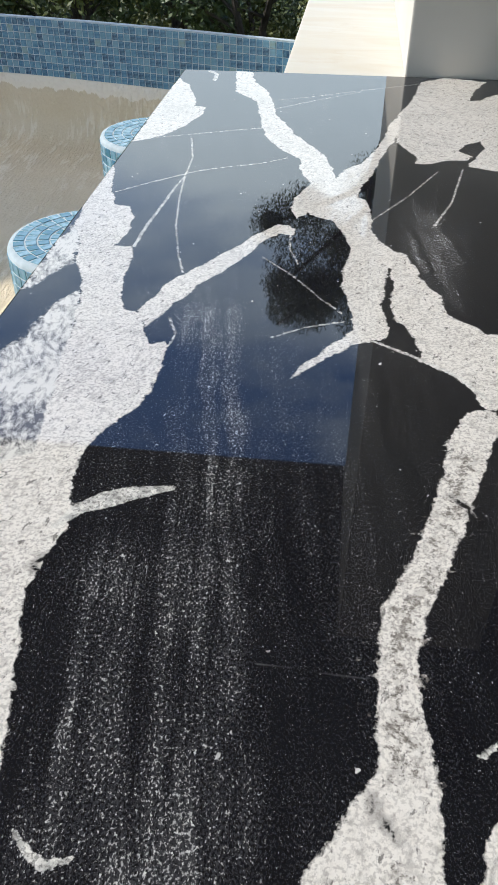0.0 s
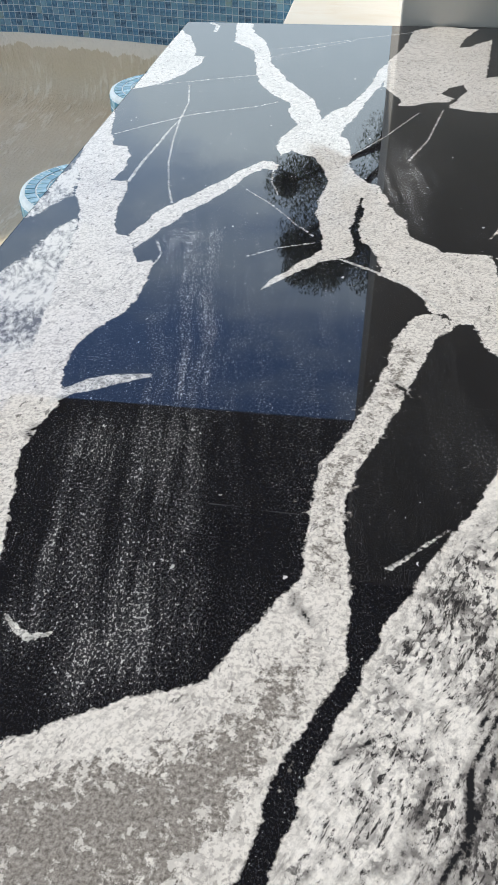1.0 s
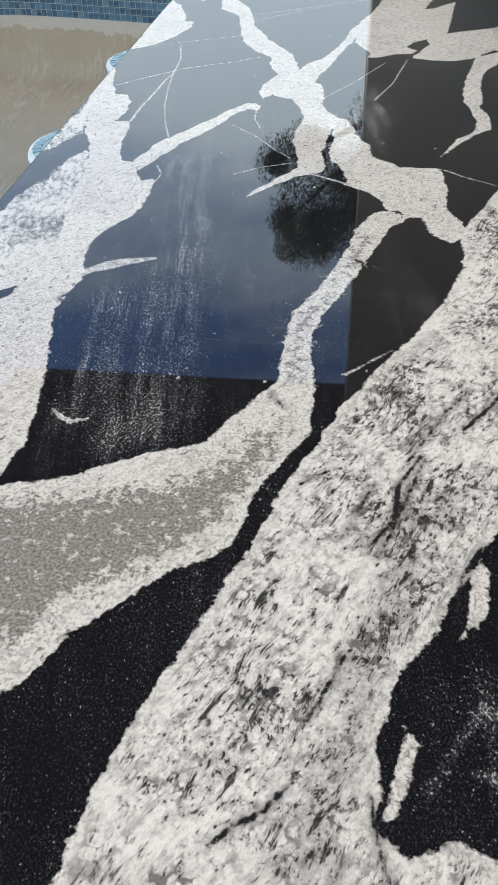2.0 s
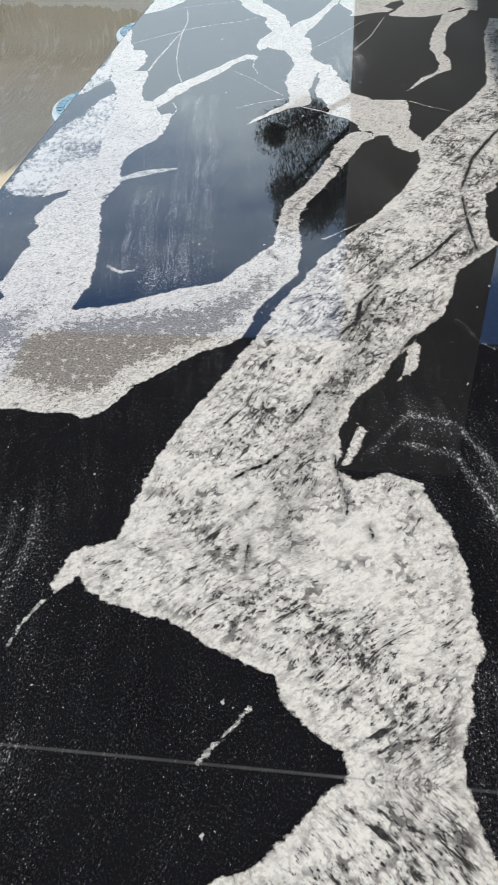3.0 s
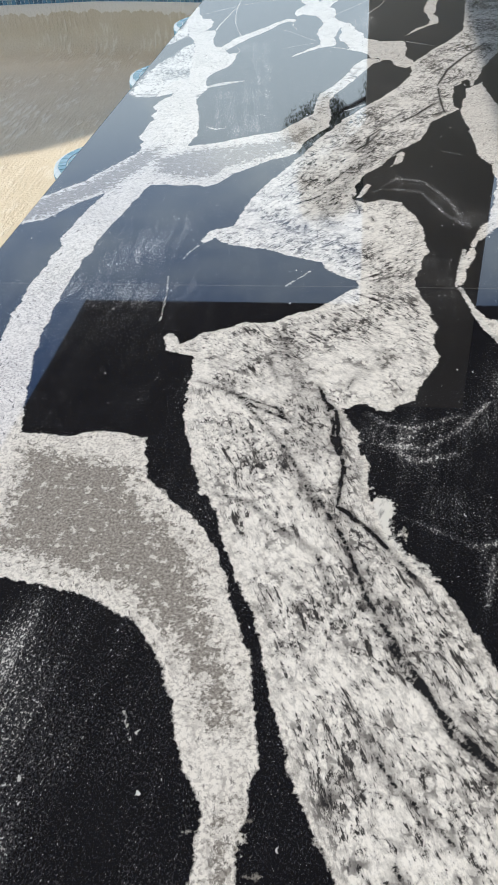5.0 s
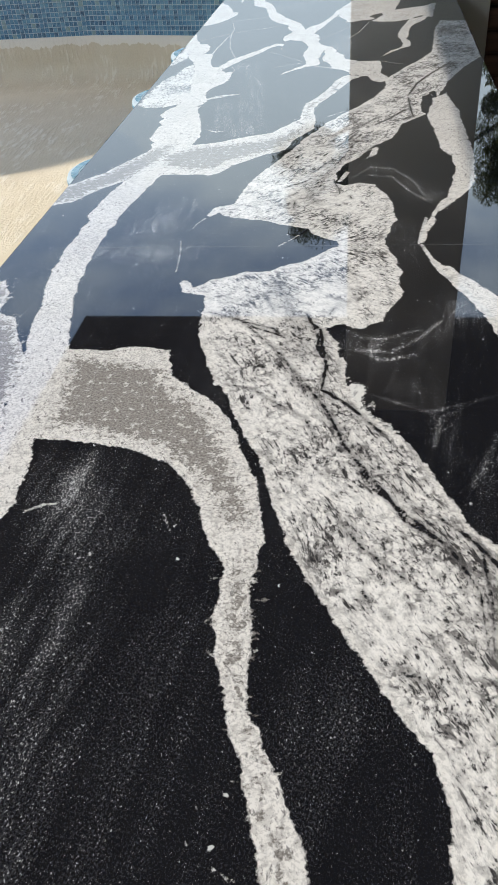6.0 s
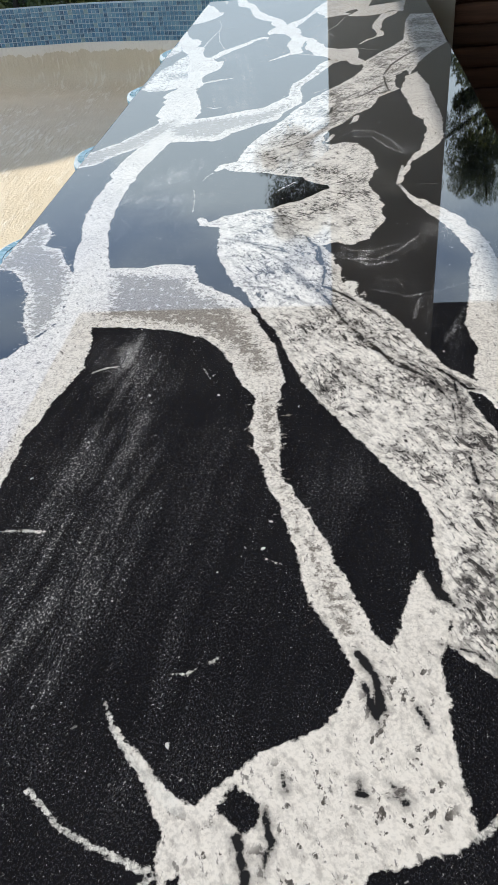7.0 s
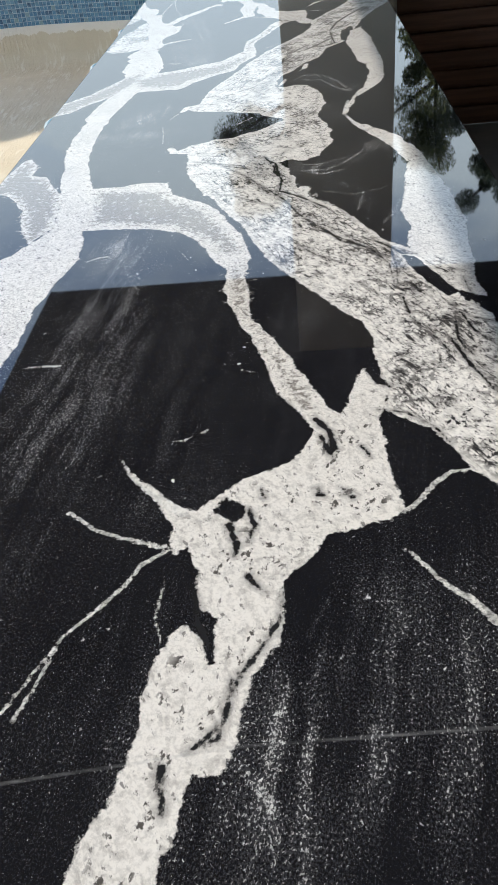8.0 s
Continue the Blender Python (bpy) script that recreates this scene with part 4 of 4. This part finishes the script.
stroke([(0.058, -1.967, 0.0013), (0.065, -1.962, 0.0013)])
stroke([(0.103, -1.822, 0.0006), (0.123, -1.83, 0.0006)])
stroke([(-0.026, -1.409, 0.0006), (-0.013, -1.439, 0.0006)])
stroke([(0.046, -2.3, 0.0004), (0.036, -2.268, 0.0008), (0.04, -2.22, 0.0004)])
swirl([(0.129, -2.425, 0.0008), (0.141, -2.44, 0.0015), (0.16, -2.466, 0.0015), (0.156, -2.504, 0.0008)])
swirl([(0.193, -2.393, 0.0006), (0.185, -2.424, 0.0006), (0.184, -2.466, 0.0006), (0.179, -2.519, 0.0006)])
swirl([(0.169, -2.351, 0.0008), (0.16, -2.387, 0.0008), (0.152, -2.428, 0.0008)])
swirl([(0.209, -2.251, 0.0006), (0.188, -2.298, 0.0006)])
swirl([(0.243, -2.394, 0.0005), (0.237, -2.444, 0.0005)])
swirl([(0.285, -2.268, 0.001), (0.278, -2.302, 0.001)])
# a short faint scratch
pale_line([(-0.081, 0.326, 0.0003), (-0.023, 0.324, 0.0006), (0.029, 0.321, 0.0003)])
swarm([(-0.169, 0.663, 0.01), (-0.151, 0.525, 0.01), (-0.142, 0.431, 0.01), (-0.121, 0.338, 0.01)])
swarm([(-0.115, 0.369, 0.01), (-0.118, 0.317, 0.01), (-0.124, 0.252, 0.01), (-0.145, 0.198, 0.01), (-0.143, 0.148, 0.01)])
swarm([(0.09, 1.196, 0.006), (0.126, 1.062, 0.006), (0.132, 1.002, 0.006)])
swarm([(-0.167, -2.025, 0.02), (-0.175, -1.904, 0.02), (-0.165, -1.737, 0.02), (-0.146, -1.568, 0.02)])
stroke([(-0.443, 2.333, 0.006), (-0.417, 2.304, 0.006), (-0.414, 2.234, 0.006)])
# a faint pale line right across the near slab
pale_line([(-0.102, -2.443, 0.001), (0.021, -2.425, 0.001), (0.126, -2.409, 0.001), (0.377, -2.394, 0.001)])


def outline_distance(x, y, poly):
    """Signed distance from points to a closed outline, negative inside."""
    best, inside = np.full(x.shape, 1e9), np.zeros(x.shape, bool)
    for (ax, ay), (bx, by) in zip(poly, np.roll(poly, -1, 0)):
        ex, ey = bx - ax, by - ay
        h = np.clip(((x - ax) * ex + (y - ay) * ey) / (ex * ex + ey * ey + 1e-12), 0, 1)
        best = np.minimum(best, (x - ax - ex * h) ** 2 + (y - ay - ey * h) ** 2)
        if ay != by:
            inside ^= ((ay > y) != (by > y)) & (x < ex * (y - ay) / ey + ax)
    return np.where(inside, -1, 1) * np.sqrt(best)


def line_distance(x, y, line):
    best = np.full(x.shape, 1e9)
    for (ax, ay, aw), (bx, by, bw) in zip(line[:-1], line[1:]):
        ex, ey = bx - ax, by - ay
        h = np.clip(((x - ax) * ex + (y - ay) * ey) / (ex * ex + ey * ey + 1e-12), 0, 1)
        best = np.minimum(best, np.hypot(x - ax - ex * h, y - ay - ey * h) - (aw + (bw - aw) * h))
    return best


def gather(x, y, shapes, measure_to, reach=0.06):
    """The least distance to any of the shapes, worked out only near them."""
    d = np.full(x.shape, reach)
    for s in shapes:
        lo, hi = s[:, :2].min(0) - reach, s[:, :2].max(0) + reach
        near = (x > lo[0]) & (x < hi[0]) & (y > lo[1]) & (y < hi[1])
        if near.any():
            d[near] = np.minimum(d[near], measure_to(x[near], y[near], s))
    return np.clip(d, -reach, reach)


def slab(name, y0, y1, parent):
    step = 0.003
    nx, ny = round((RIGHT - LEFT) / step) + 1, round((y1 - y0) / step) + 1
    gx, gy = np.meshgrid(np.linspace(LEFT, RIGHT, nx), np.linspace(y0, y1, ny))
    top = np.stack([gx, gy, np.full(gx.shape, 1.0)], -1)
    # eased upper edge, then the 40 mm side
    for row in ((top[0] if y0 < SEAM - 0.1 else top[-1]), top[:, 0], top[:, -1]):
        row[:, 2] -= 0.0015
    idx = np.arange(nx * ny).reshape(ny, nx)
    f = [np.stack([idx[:-1, :-1], idx[:-1, 1:], idx[1:, 1:], idx[1:, :-1]], -1).reshape(-1, 4)]
    ring = np.concatenate([idx[0, :], idx[1:, -1], idx[-1, -2::-1], idx[-2:0:-1, 0]])
    low = top.reshape(-1, 3)[ring].copy()
    low[:, 2] = 0.96
    k = nx * ny + np.arange(len(ring))
    f.append(np.stack([ring, k, np.roll(k, -1), np.roll(ring, -1)], -1))
    co = np.concatenate([top.reshape(-1, 3), low])
    faces = np.concatenate(f)
    me = bpy.data.meshes.new(name)
    me.vertices.add(len(co))
    me.vertices.foreach_set("co", co.ravel())
    me.loops.add(faces.size)
    me.loops.foreach_set("vertex_index", faces.ravel())
    me.polygons.add(len(faces))
    me.polygons.foreach_set("loop_start", np.arange(0, faces.size, 4))
    me.polygons.foreach_set("use_smooth", np.zeros(len(faces), bool))
    me.update(calc_edges=True)
    x, y = co[:, 0], co[:, 1]
    white = gather(x, y, veins["white"] + veins["body"] + veins["grey"], outline_distance)
    white = np.maximum(white, -gather(x, y, veins["hole"], outline_distance))
    for key, d in (("vein", white), ("body", gather(x, y, veins["body"], outline_distance)), ("cloud", gather(x, y, veins["grey"], outline_distance)), ("streak", gather(x, y, veins["streak"], outline_distance)), ("hair", gather(x, y, hairs, line_distance, 0.03)), ("crack", gather(x, y, rifts, line_distance, 0.03)), ("swarm", gather(x, y, swarms, line_distance)), ("pale_line", gather(x, y, pale_lines, line_distance, 0.03)), ("ash", gather(x, y, ashes, line_distance)), ("swirl", gather(x, y, swirls, line_distance, 0.03))):
        me.attributes.new(key, "FLOAT", "POINT").data.foreach_set("value", d.astype(np.float32))
    me.materials.append(STONE)
    ob = new(name, me)
    ob.parent = parent
    return ob


# the pale resin line where the slabs meet
pale_line([(LEFT - 0.01, SEAM, 0.0004), (0.0, SEAM, 0.0007), (RIGHT + 0.01, SEAM, 0.0004)])
counter = tagged(new("bar_counter"), "polished black granite bar counter with broad white veins", "counter")
slab("stone_slab", SEAM + 0.0001, FAR, counter)
slab("stone_slab", NEAR, SEAM - 0.0001, counter)

# bar wall under the counter
tagged(part("wall_bar", box(bmesh.new(), -0.25, 0.45, NEAR + 0.1, FAR - 0.002, -0.02, 0.958), CREAM), "cream rendered wall carrying the bar counter", "wall", kind="structure")

# ---- end pier, low wall and roof ----
tagged(part("wall_low", box(bmesh.new(), -0.232, 0.80, FAR + 0.003, 5.2, -0.05, 0.993, 0.006), CREAM), "sunlit cream rendered low wall beyond the counter", "wall", kind="structure")
tagged(part("pillar", box(bmesh.new(), 0.118, 0.797, FAR + 0.006, 3.5, 0.994, 3.56, 0.006), WHITE_PAINT), "square off-white rendered pillar carrying the roof", "pillar", kind="structure")
tagged(part("ceiling", box(bmesh.new(), -2.17, 5.0, -7.0, 3.66, 3.56, 3.80), SOFFIT), "boarded ceiling of the bar shelter, shade put into its dark colour", "ceiling", kind="structure")
# two unseen walls, added to close the shelter and keep it dark inside
tagged(part("wall_south", box(bmesh.new(), -2.0, 5.0, -7.0, -6.8, -0.05, 3.558), WHITE_PAINT), "plain off-white rendered rear wall, unseen, added to close the shelter", "wall", kind="structure")
tagged(part("wall_east", box(bmesh.new(), 4.8, 5.0, -6.797, 2.3, -0.05, 3.558), WHITE_PAINT), "plain off-white rendered side wall, unseen, added to keep the shelter dark", "wall", kind="structure")
tagged(part("floor", box(bmesh.new(), 0.452, 4.797, -6.797, 4.0, -0.10, 0.0), CONCRETE), "shaded grey concrete floor behind the bar", "floor", kind="structure")

# an unseen gable wall, added to throw shade over the pool's far end
bm = bmesh.new()
gable = [(-0.9, -0.05), (-0.75, 0.62), (2.44, 6.59), (4.6, 8.55), (9.5, 3.5), (9.5, -0.05)]
front = [bm.verts.new((-8.0, y, z)) for y, z in gable]
back = [bm.verts.new((-8.3, y, z)) for y, z in gable]
bm.faces.new(front)
bm.faces.new(back[::-1])
for i in range(len(gable)):
    j = (i + 1) % len(gable)
    bm.faces.new((front[j], front[i], back[i], back[j]))
bmesh.ops.recalc_face_normals(bm, faces=bm.faces)
tagged(part("wall_shade_west", bm, WHITE_PAINT), "plain off-white gable wall, unseen, added to shade the far pool", "wall", kind="structure")


# ---- slatted screen beside the pillar ----
def slat_screen():
    th = tagged(new("slatted_screen"), "dark brown horizontal timber slat screen beside the pillar", "screen")
    for x in (0.86, 1.75, 2.64):
        part("post", box(bmesh.new(), x - 0.03, x + 0.03, 2.455, 2.515, 0.0, 1.24, 0.004), TIMBER, th)
    # added board that stops light coming through between the slats
    part("backing_board", box(bmesh.new(), 0.803, 2.717, 2.453, 2.4545, 0.004, 1.22), TIMBER, th)
    first = None
    for i in range(11):
        z = 0.02 + 0.11 * i
        if first is None:
            first = part("slat", box(bmesh.new(), 0.80, 2.72, 2.408, 2.452, 0.0, 0.104, 0.019), TIMBER, th)
            ob = first
        else:
            ob = new("slat", first.data)
            ob.parent = th
        ob.location = (0, 0, z)
    return th


slat_screen()


# ---- the pool ----
def pool_edge(x):
    """Where the tiled far wall of the pool runs."""
    return 4.04 - 0.24 * np.maximum(0.0, x + 1.8) ** 1.2


POOL_FLOOR, TILE_LOW, TILE_TOP = 0.27, 0.562, 0.82
xs = np.concatenate([np.linspace(-7.5, -3.2, 30), np.linspace(-3.15, -0.24, 120)])
prof = [(0.0, TILE_TOP - 0.004), (0.0, TILE_LOW), (0.004, TILE_LOW - 0.004), (0.006, 0.52), (0.008, 0.49), (0.012, 0.45)]
prof += [(0.14 - 0.128 * math.cos(a), POOL_FLOOR + 0.13 - 0.13 * math.sin(a)) for a in np.linspace(0, math.pi / 2, 8)]
sheet = np.zeros((len(prof), len(xs), 3))
for i, (off, z) in enumerate(prof):
    sheet[i] = np.stack([xs, pool_edge(xs) - off, np.full(xs.shape, z)], -1)
wall = grid_mesh("pool_wall", sheet, RENDER)
tagged(wall, "pool wall of tan cement render under blue mosaic", "pool wall", kind="structure")
ys = np.concatenate([np.linspace(0, 1, 90)])
fl = np.zeros((len(ys), len(xs), 3))
for i, u in enumerate(ys):
    y = (pool_edge(xs) - 0.14) * (1 - u) + (-6.0) * u
    fl[i] = np.stack([xs, y, np.full(xs.shape, POOL_FLOOR)], -1)
tagged(grid_mesh("floor_pool", fl, RENDER), "bare cement pool floor, unfinished and dry", "pool floor", kind="structure")
cap = []
for off, z in ((0.0, TILE_TOP - 0.006), (0.0, TILE_TOP + 0.004), (-0.035, TILE_TOP + 0.004), (-0.035, -0.3)):
    cap.append(np.stack([xs, pool_edge(xs) - off, np.full(xs.shape, z)], -1))
tagged(grid_mesh("trim_coping", np.array(cap), GROUT, smooth=False), "pale grouted coping along the top of the pool wall", "coping", kind="structure")


# ---- round pool stools ----
def tile_data(name, w, h, d, material):
    """A small cushion-edged tile, its face towards +z."""
    bm = bmesh.new()
    e = 0.0022
    a = [bm.verts.new((x * w / 2, y * h / 2, 0)) for x, y in ((-1, -1), (1, -1), (1, 1), (-1, 1))]
    b = [bm.verts.new((x * (w / 2 - e), y * (h / 2 - e), d)) for x, y in ((-1, -1), (1, -1), (1, 1), (-1, 1))]
    bm.faces.new(b)
    for i in range(4):
        j = (i + 1) % 4
        bm.faces.new((a[i], a[j], b[j], b[i]))
    me = bpy.data.meshes.new(name)
    bm.to_mesh(me)
    bm.free()
    me.materials.append(material)
    return me


def lathe(bm, prof, n=64):
    rings = [[bm.verts.new((r * math.cos(2 * math.pi * k / n), r * math.sin(2 * math.pi * k / n), z)) for k in range(n)] for r, z in prof]
    for a, b in zip(rings[:-1], rings[1:]):
        for k in range(n):
            bm.faces.new((a[k], a[(k + 1) % n], b[(k + 1) % n], b[k]))
    bm.faces.new(rings[-1])
    for f in bm.faces:
        f.smooth = True
    return bm


SEAT_R, SEAT_H = 0.212, 0.40


def pool_stool():
    th = tagged(new("pool_stool"), "round built-in pool stool covered in aqua glass mosaic", "stool", "stools along the bar")
    part("core", lathe(bmesh.new(), [(SEAT_R - 0.0015, 0.0), (SEAT_R - 0.0015, SEAT_H - 0.014), (SEAT_R - 0.006, SEAT_H - 0.004), (SEAT_R - 0.018, SEAT_H - 0.0005)]), GROUT, th, "pale grouted core with a rounded rim")
    pitch = 0.0335
    top_tiles = []
    for ring in range(6):
        r = SEAT_R - 0.034 - pitch * ring
        n = max(1, round(2 * math.pi * r / pitch)) if r > 0.01 else 1
        w = min(0.033, 2 * math.pi * r / n - 0.0018) if n > 1 else 0.026
        me = tile_data("tile", 0.0318, w, 0.0042, SEAT_TILE)
        for k in range(n):
            a = 2 * math.pi * (k + 0.37 * ring) / n
            top_tiles.append((me, Matrix.Translation((r * math.cos(a), r * math.sin(a), SEAT_H - 0.003)) @ Matrix.Rotation(a, 4, "Z")))
    me = tile_data("tile", 0.0316, 0.0316, 0.004, SEAT_TILE)
    n = round(2 * math.pi * SEAT_R / pitch)
    low = []
    for row in range(11):
        for k in range(n):
            a = 2 * math.pi * (k + (row % 2) * 0.1) / n
            z = SEAT_H - 0.034 - pitch * row
            m = Matrix.Translation(((SEAT_R - 0.004) * math.cos(a), (SEAT_R - 0.004) * math.sin(a), z)) @ Matrix.Rotation(a, 4, "Z") @ Matrix.Rotation(math.pi / 2, 4, "Y")
            if row < 4:
                top_tiles.append((me, m))
            else:
                low.append(m)
    for me_, m in top_tiles:
        ob = new("tile", me_)
        ob.parent = th
        ob.matrix_basis = m @ pose(0, 0, 0, random.uniform(-1, 1), random.uniform(-1, 1), random.uniform(-1.5, 1.5))
    bm = bmesh.new()
    for m in low:
        bm.from_mesh(me)
        for v in bm.verts[-8:]:
            v.co = m @ v.co
    tagged(part("lower_tiles", bm, SEAT_JOINED, th), kind="stuff")
    return th


STOOLS = [2.82, 1.88, 0.84, -0.17]
stool = pool_stool()
stool.matrix_basis = pose(-0.728, STOOLS[0], POOL_FLOOR)
for i, y in enumerate(STOOLS[1:]):
    copy_thing(stool, pose(-0.728, y, POOL_FLOOR, 0, 0, 37 * (i + 1)))


# ---- ground and woods ----
def ground():
    gx = np.concatenate([-np.geomspace(600, 12, 24), np.linspace(-11, 11, 45), np.geomspace(12, 600, 24)])
    gy = np.concatenate([-np.geomspace(600, 9, 20), np.linspace(-8, 30, 77), np.geomspace(32, 600, 20)])
    X, Y = np.meshgrid(gx, gy)
    fall = np.clip((Y - 4.6) / 8.0, 0, 1)
    Z = -0.12 - 1.6 * fall * fall * (3 - 2 * fall) + 0.05 * np.sin(X * 1.3) * np.cos(Y * 0.9) * (Y > 5)
    return tagged(grid_mesh("ground", np.stack([X, Y, Z], -1), EARTH), "dry grassy ground falling away behind the pool", "ground", kind="structure")


ground()


def ground_height(y):
    f = min(1, max(0, (y - 4.6) / 8.0))
    return -0.12 - 1.6 * f * f * (3 - 2 * f)


def limb(bm, a, b, ra, rb, n=7):
    a, b = Vector(a), Vector(b)
    q = (b - a).to_track_quat("Z", "Y").to_matrix()
    ring = []
    for p, r in ((a, ra), (b, rb)):
        ring.append([bm.verts.new(p + q @ Vector((r * math.cos(2 * math.pi * k / n), r * math.sin(2 * math.pi * k / n), 0))) for k in range(n)])
    for k in range(n):
        bm.faces.new((ring[0][k], ring[0][(k + 1) % n], ring[1][(k + 1) % n], ring[1][k]))


def tree(x, y, height, spread, leaves, size, seed, crown_from=0.35, label="", leaf=None, clumps=0):
    rnd = random.Random(seed)
    base = ground_height(y) - 0.1
    th = tagged(new("tree"), label or "slender bush tree with dark green leaves", "tree", "trees behind the pool")
    th.location = (x, y, base)
    bm = bmesh.new()
    pts = [Vector((0, 0, 0))]
    for i in range(1, 6):
        pts.append(Vector((rnd.uniform(-1, 1) * 0.04 * height, rnd.uniform(-1, 1) * 0.04 * height, height * 0.9 * i / 5)))
    r0 = 0.018 * height + 0.02
    for i in range(5):
        limb(bm, pts[i], pts[i + 1], r0 * (1 - i / 5.4), r0 * (1 - (i + 1) / 5.4))
    ends = []
    for i in range(16):
        h = rnd.uniform(crown_from, 0.92)
        k = min(4, int(h / 0.9 * 5))
        start = pts[k].lerp(pts[k + 1], (h / 0.9 * 5) % 1)
        a = rnd.uniform(0, 2 * math.pi)
        reach = spread * (0.45 + 0.55 * rnd.random()) * (1.15 - 0.6 * h)
        end = start + Vector((math.cos(a) * reach, math.sin(a) * reach, rnd.uniform(0.1, 0.5) * reach + 0.05 * height))
        limb(bm, start, end, r0 * 0.32, r0 * 0.08, 5)
        ends.append((start, end))
    part("trunk", bm, BARK, th, "grey-brown trunk with bare limbs")
    co, faces = [], []
    balls = []
    for i in range(clumps):
        s, e = ends[i % len(ends)]
        balls.append((s.lerp(e, rnd.uniform(0.35, 1.0)), spread * rnd.uniform(0.035, 0.105)))
    for i in range(leaves):
        s, e = ends[rnd.randrange(len(ends))]
        if balls:
            p, r = balls[rnd.randrange(len(balls))]
            c = p + Vector([rnd.gauss(0, 1) for _ in range(3)]).normalized() * (1.9 * r * rnd.random() ** 0.4)
        else:
            c = s.lerp(e, rnd.uniform(0.45, 1.1)) + Vector([rnd.gauss(0, 1) * spread * 0.10 for _ in range(3)])
        u = Vector([rnd.gauss(0, 1) for _ in range(3)]).normalized() * size * rnd.uniform(0.6, 1.4)
        v = u.orthogonal().normalized() * size * 0.42
        k = len(co)
        co += [c - u, c + v, c + u, c - v]
        faces.append((k, k + 1, k + 2, k + 3))
    me = bpy.data.meshes.new("crown")
    me.from_pydata(co, [], faces)
    me.materials.append(leaf or LEAF)
    crown = new("crown", me)
    crown.parent = th
    return th


tree(0.34, 6.0, 4.1, 1.6, 75000, 0.0145, 3, 0.70, "spreading tree with a dense dark crown beyond the pillar", None, 58)
tree(1.55, 5.6, 3.8, 1.0, 34000, 0.017, 41, 0.45, "olive-green tree beyond the slatted screen", LEAF_LIGHT, 30)
tree(2.35, 5.9, 4.5, 1.0, 34000, 0.018, 42, 0.45, "tall dark green tree beyond the slatted screen", None, 30)
tree(1.75, 7.0, 3.6, 0.9, 16000, 0.026, 4, 0.3, "olive-green tree beyond the slatted screen", LEAF_LIGHT)
for x, y, h, k in ((3.1, 5.3, 4.3, 9), (4.3, 6.0, 4.6, 10), (1.45, 6.2, 3.3, 5), (2.35, 6.7, 3.9, 6), (3.2, 7.4, 4.0, 7), (1.1, 8.3, 3.4, 8)):
    tree(x, y, h, 0.85, 12000, 0.034, k, 0.12, "bushy olive-green tree beyond the slatted screen", LEAF_LIGHT if k % 2 else LEAF)
rw = random.Random(11)
for i in range(56):
    x = -9.5 + 0.30 * i + rw.uniform(-0.35, 0.35)
    y = rw.uniform(8.2, 13.5)
    tree(x, y, rw.uniform(2.3, 3.1), rw.uniform(0.7, 1.3), 4200, 0.040, 100 + i, rw.uniform(0.14, 0.5), leaf=LEAF_LIGHT if i % 3 == 0 else LEAF)

for i in range(30):
    tree(-10.0 + 0.55 * i + rw.uniform(-0.2, 0.2), rw.uniform(13.5, 17.0), rw.uniform(1.3, 2.0), rw.uniform(0.7, 1.0), 2600, 0.055, 300 + i, 0.05, "low dense bush in the dark undergrowth")


# ---- mosaic on the pool wall ----
def wall_tiles():
    bed = [np.stack([xs, pool_edge(xs) - 0.003, np.full(xs.shape, z)], -1) for z in (TILE_LOW, TILE_TOP)]
    grid_mesh("grout_bed", np.array(bed), GROUT, wall)
    pitch, rows = 0.0322, 8
    me = tile_data("tile", 0.0309, 0.0309, 0.0040, MOSAIC)
    x, cols = -0.26, []
    while x > -3.6:
        y = float(pool_edge(np.array(x)))
        slope = (float(pool_edge(np.array(x + 0.01))) - float(pool_edge(np.array(x - 0.01)))) / 0.02
        cols.append((x, y, math.atan(slope)))
        x -= pitch * math.cos(math.atan(slope))
    rest = bmesh.new()
    for c, (x, y, a) in enumerate(cols):
        for r in range(rows):
            m = Matrix.Translation((x, y - 0.001, TILE_LOW + 0.016 + pitch * r)) @ Matrix.Rotation(a, 4, "Z") @ Matrix.Rotation(math.pi / 2, 4, "X") @ pose(0, 0, 0, random.uniform(-1.5, 1.5), random.uniform(-1.5, 1.5), random.uniform(-1, 1))
            if 4 <= c < 41:
                ob = new("tile", me)
                ob.parent = wall
                ob.matrix_basis = m
            else:
                rest.from_mesh(me)
                rest.verts.ensure_lookup_table()
                for v in rest.verts[-8:]:
                    v.co = m @ v.co
    tagged(part("far_tiles", rest, MOSAIC_JOINED, wall), kind="stuff")


wall_tiles()
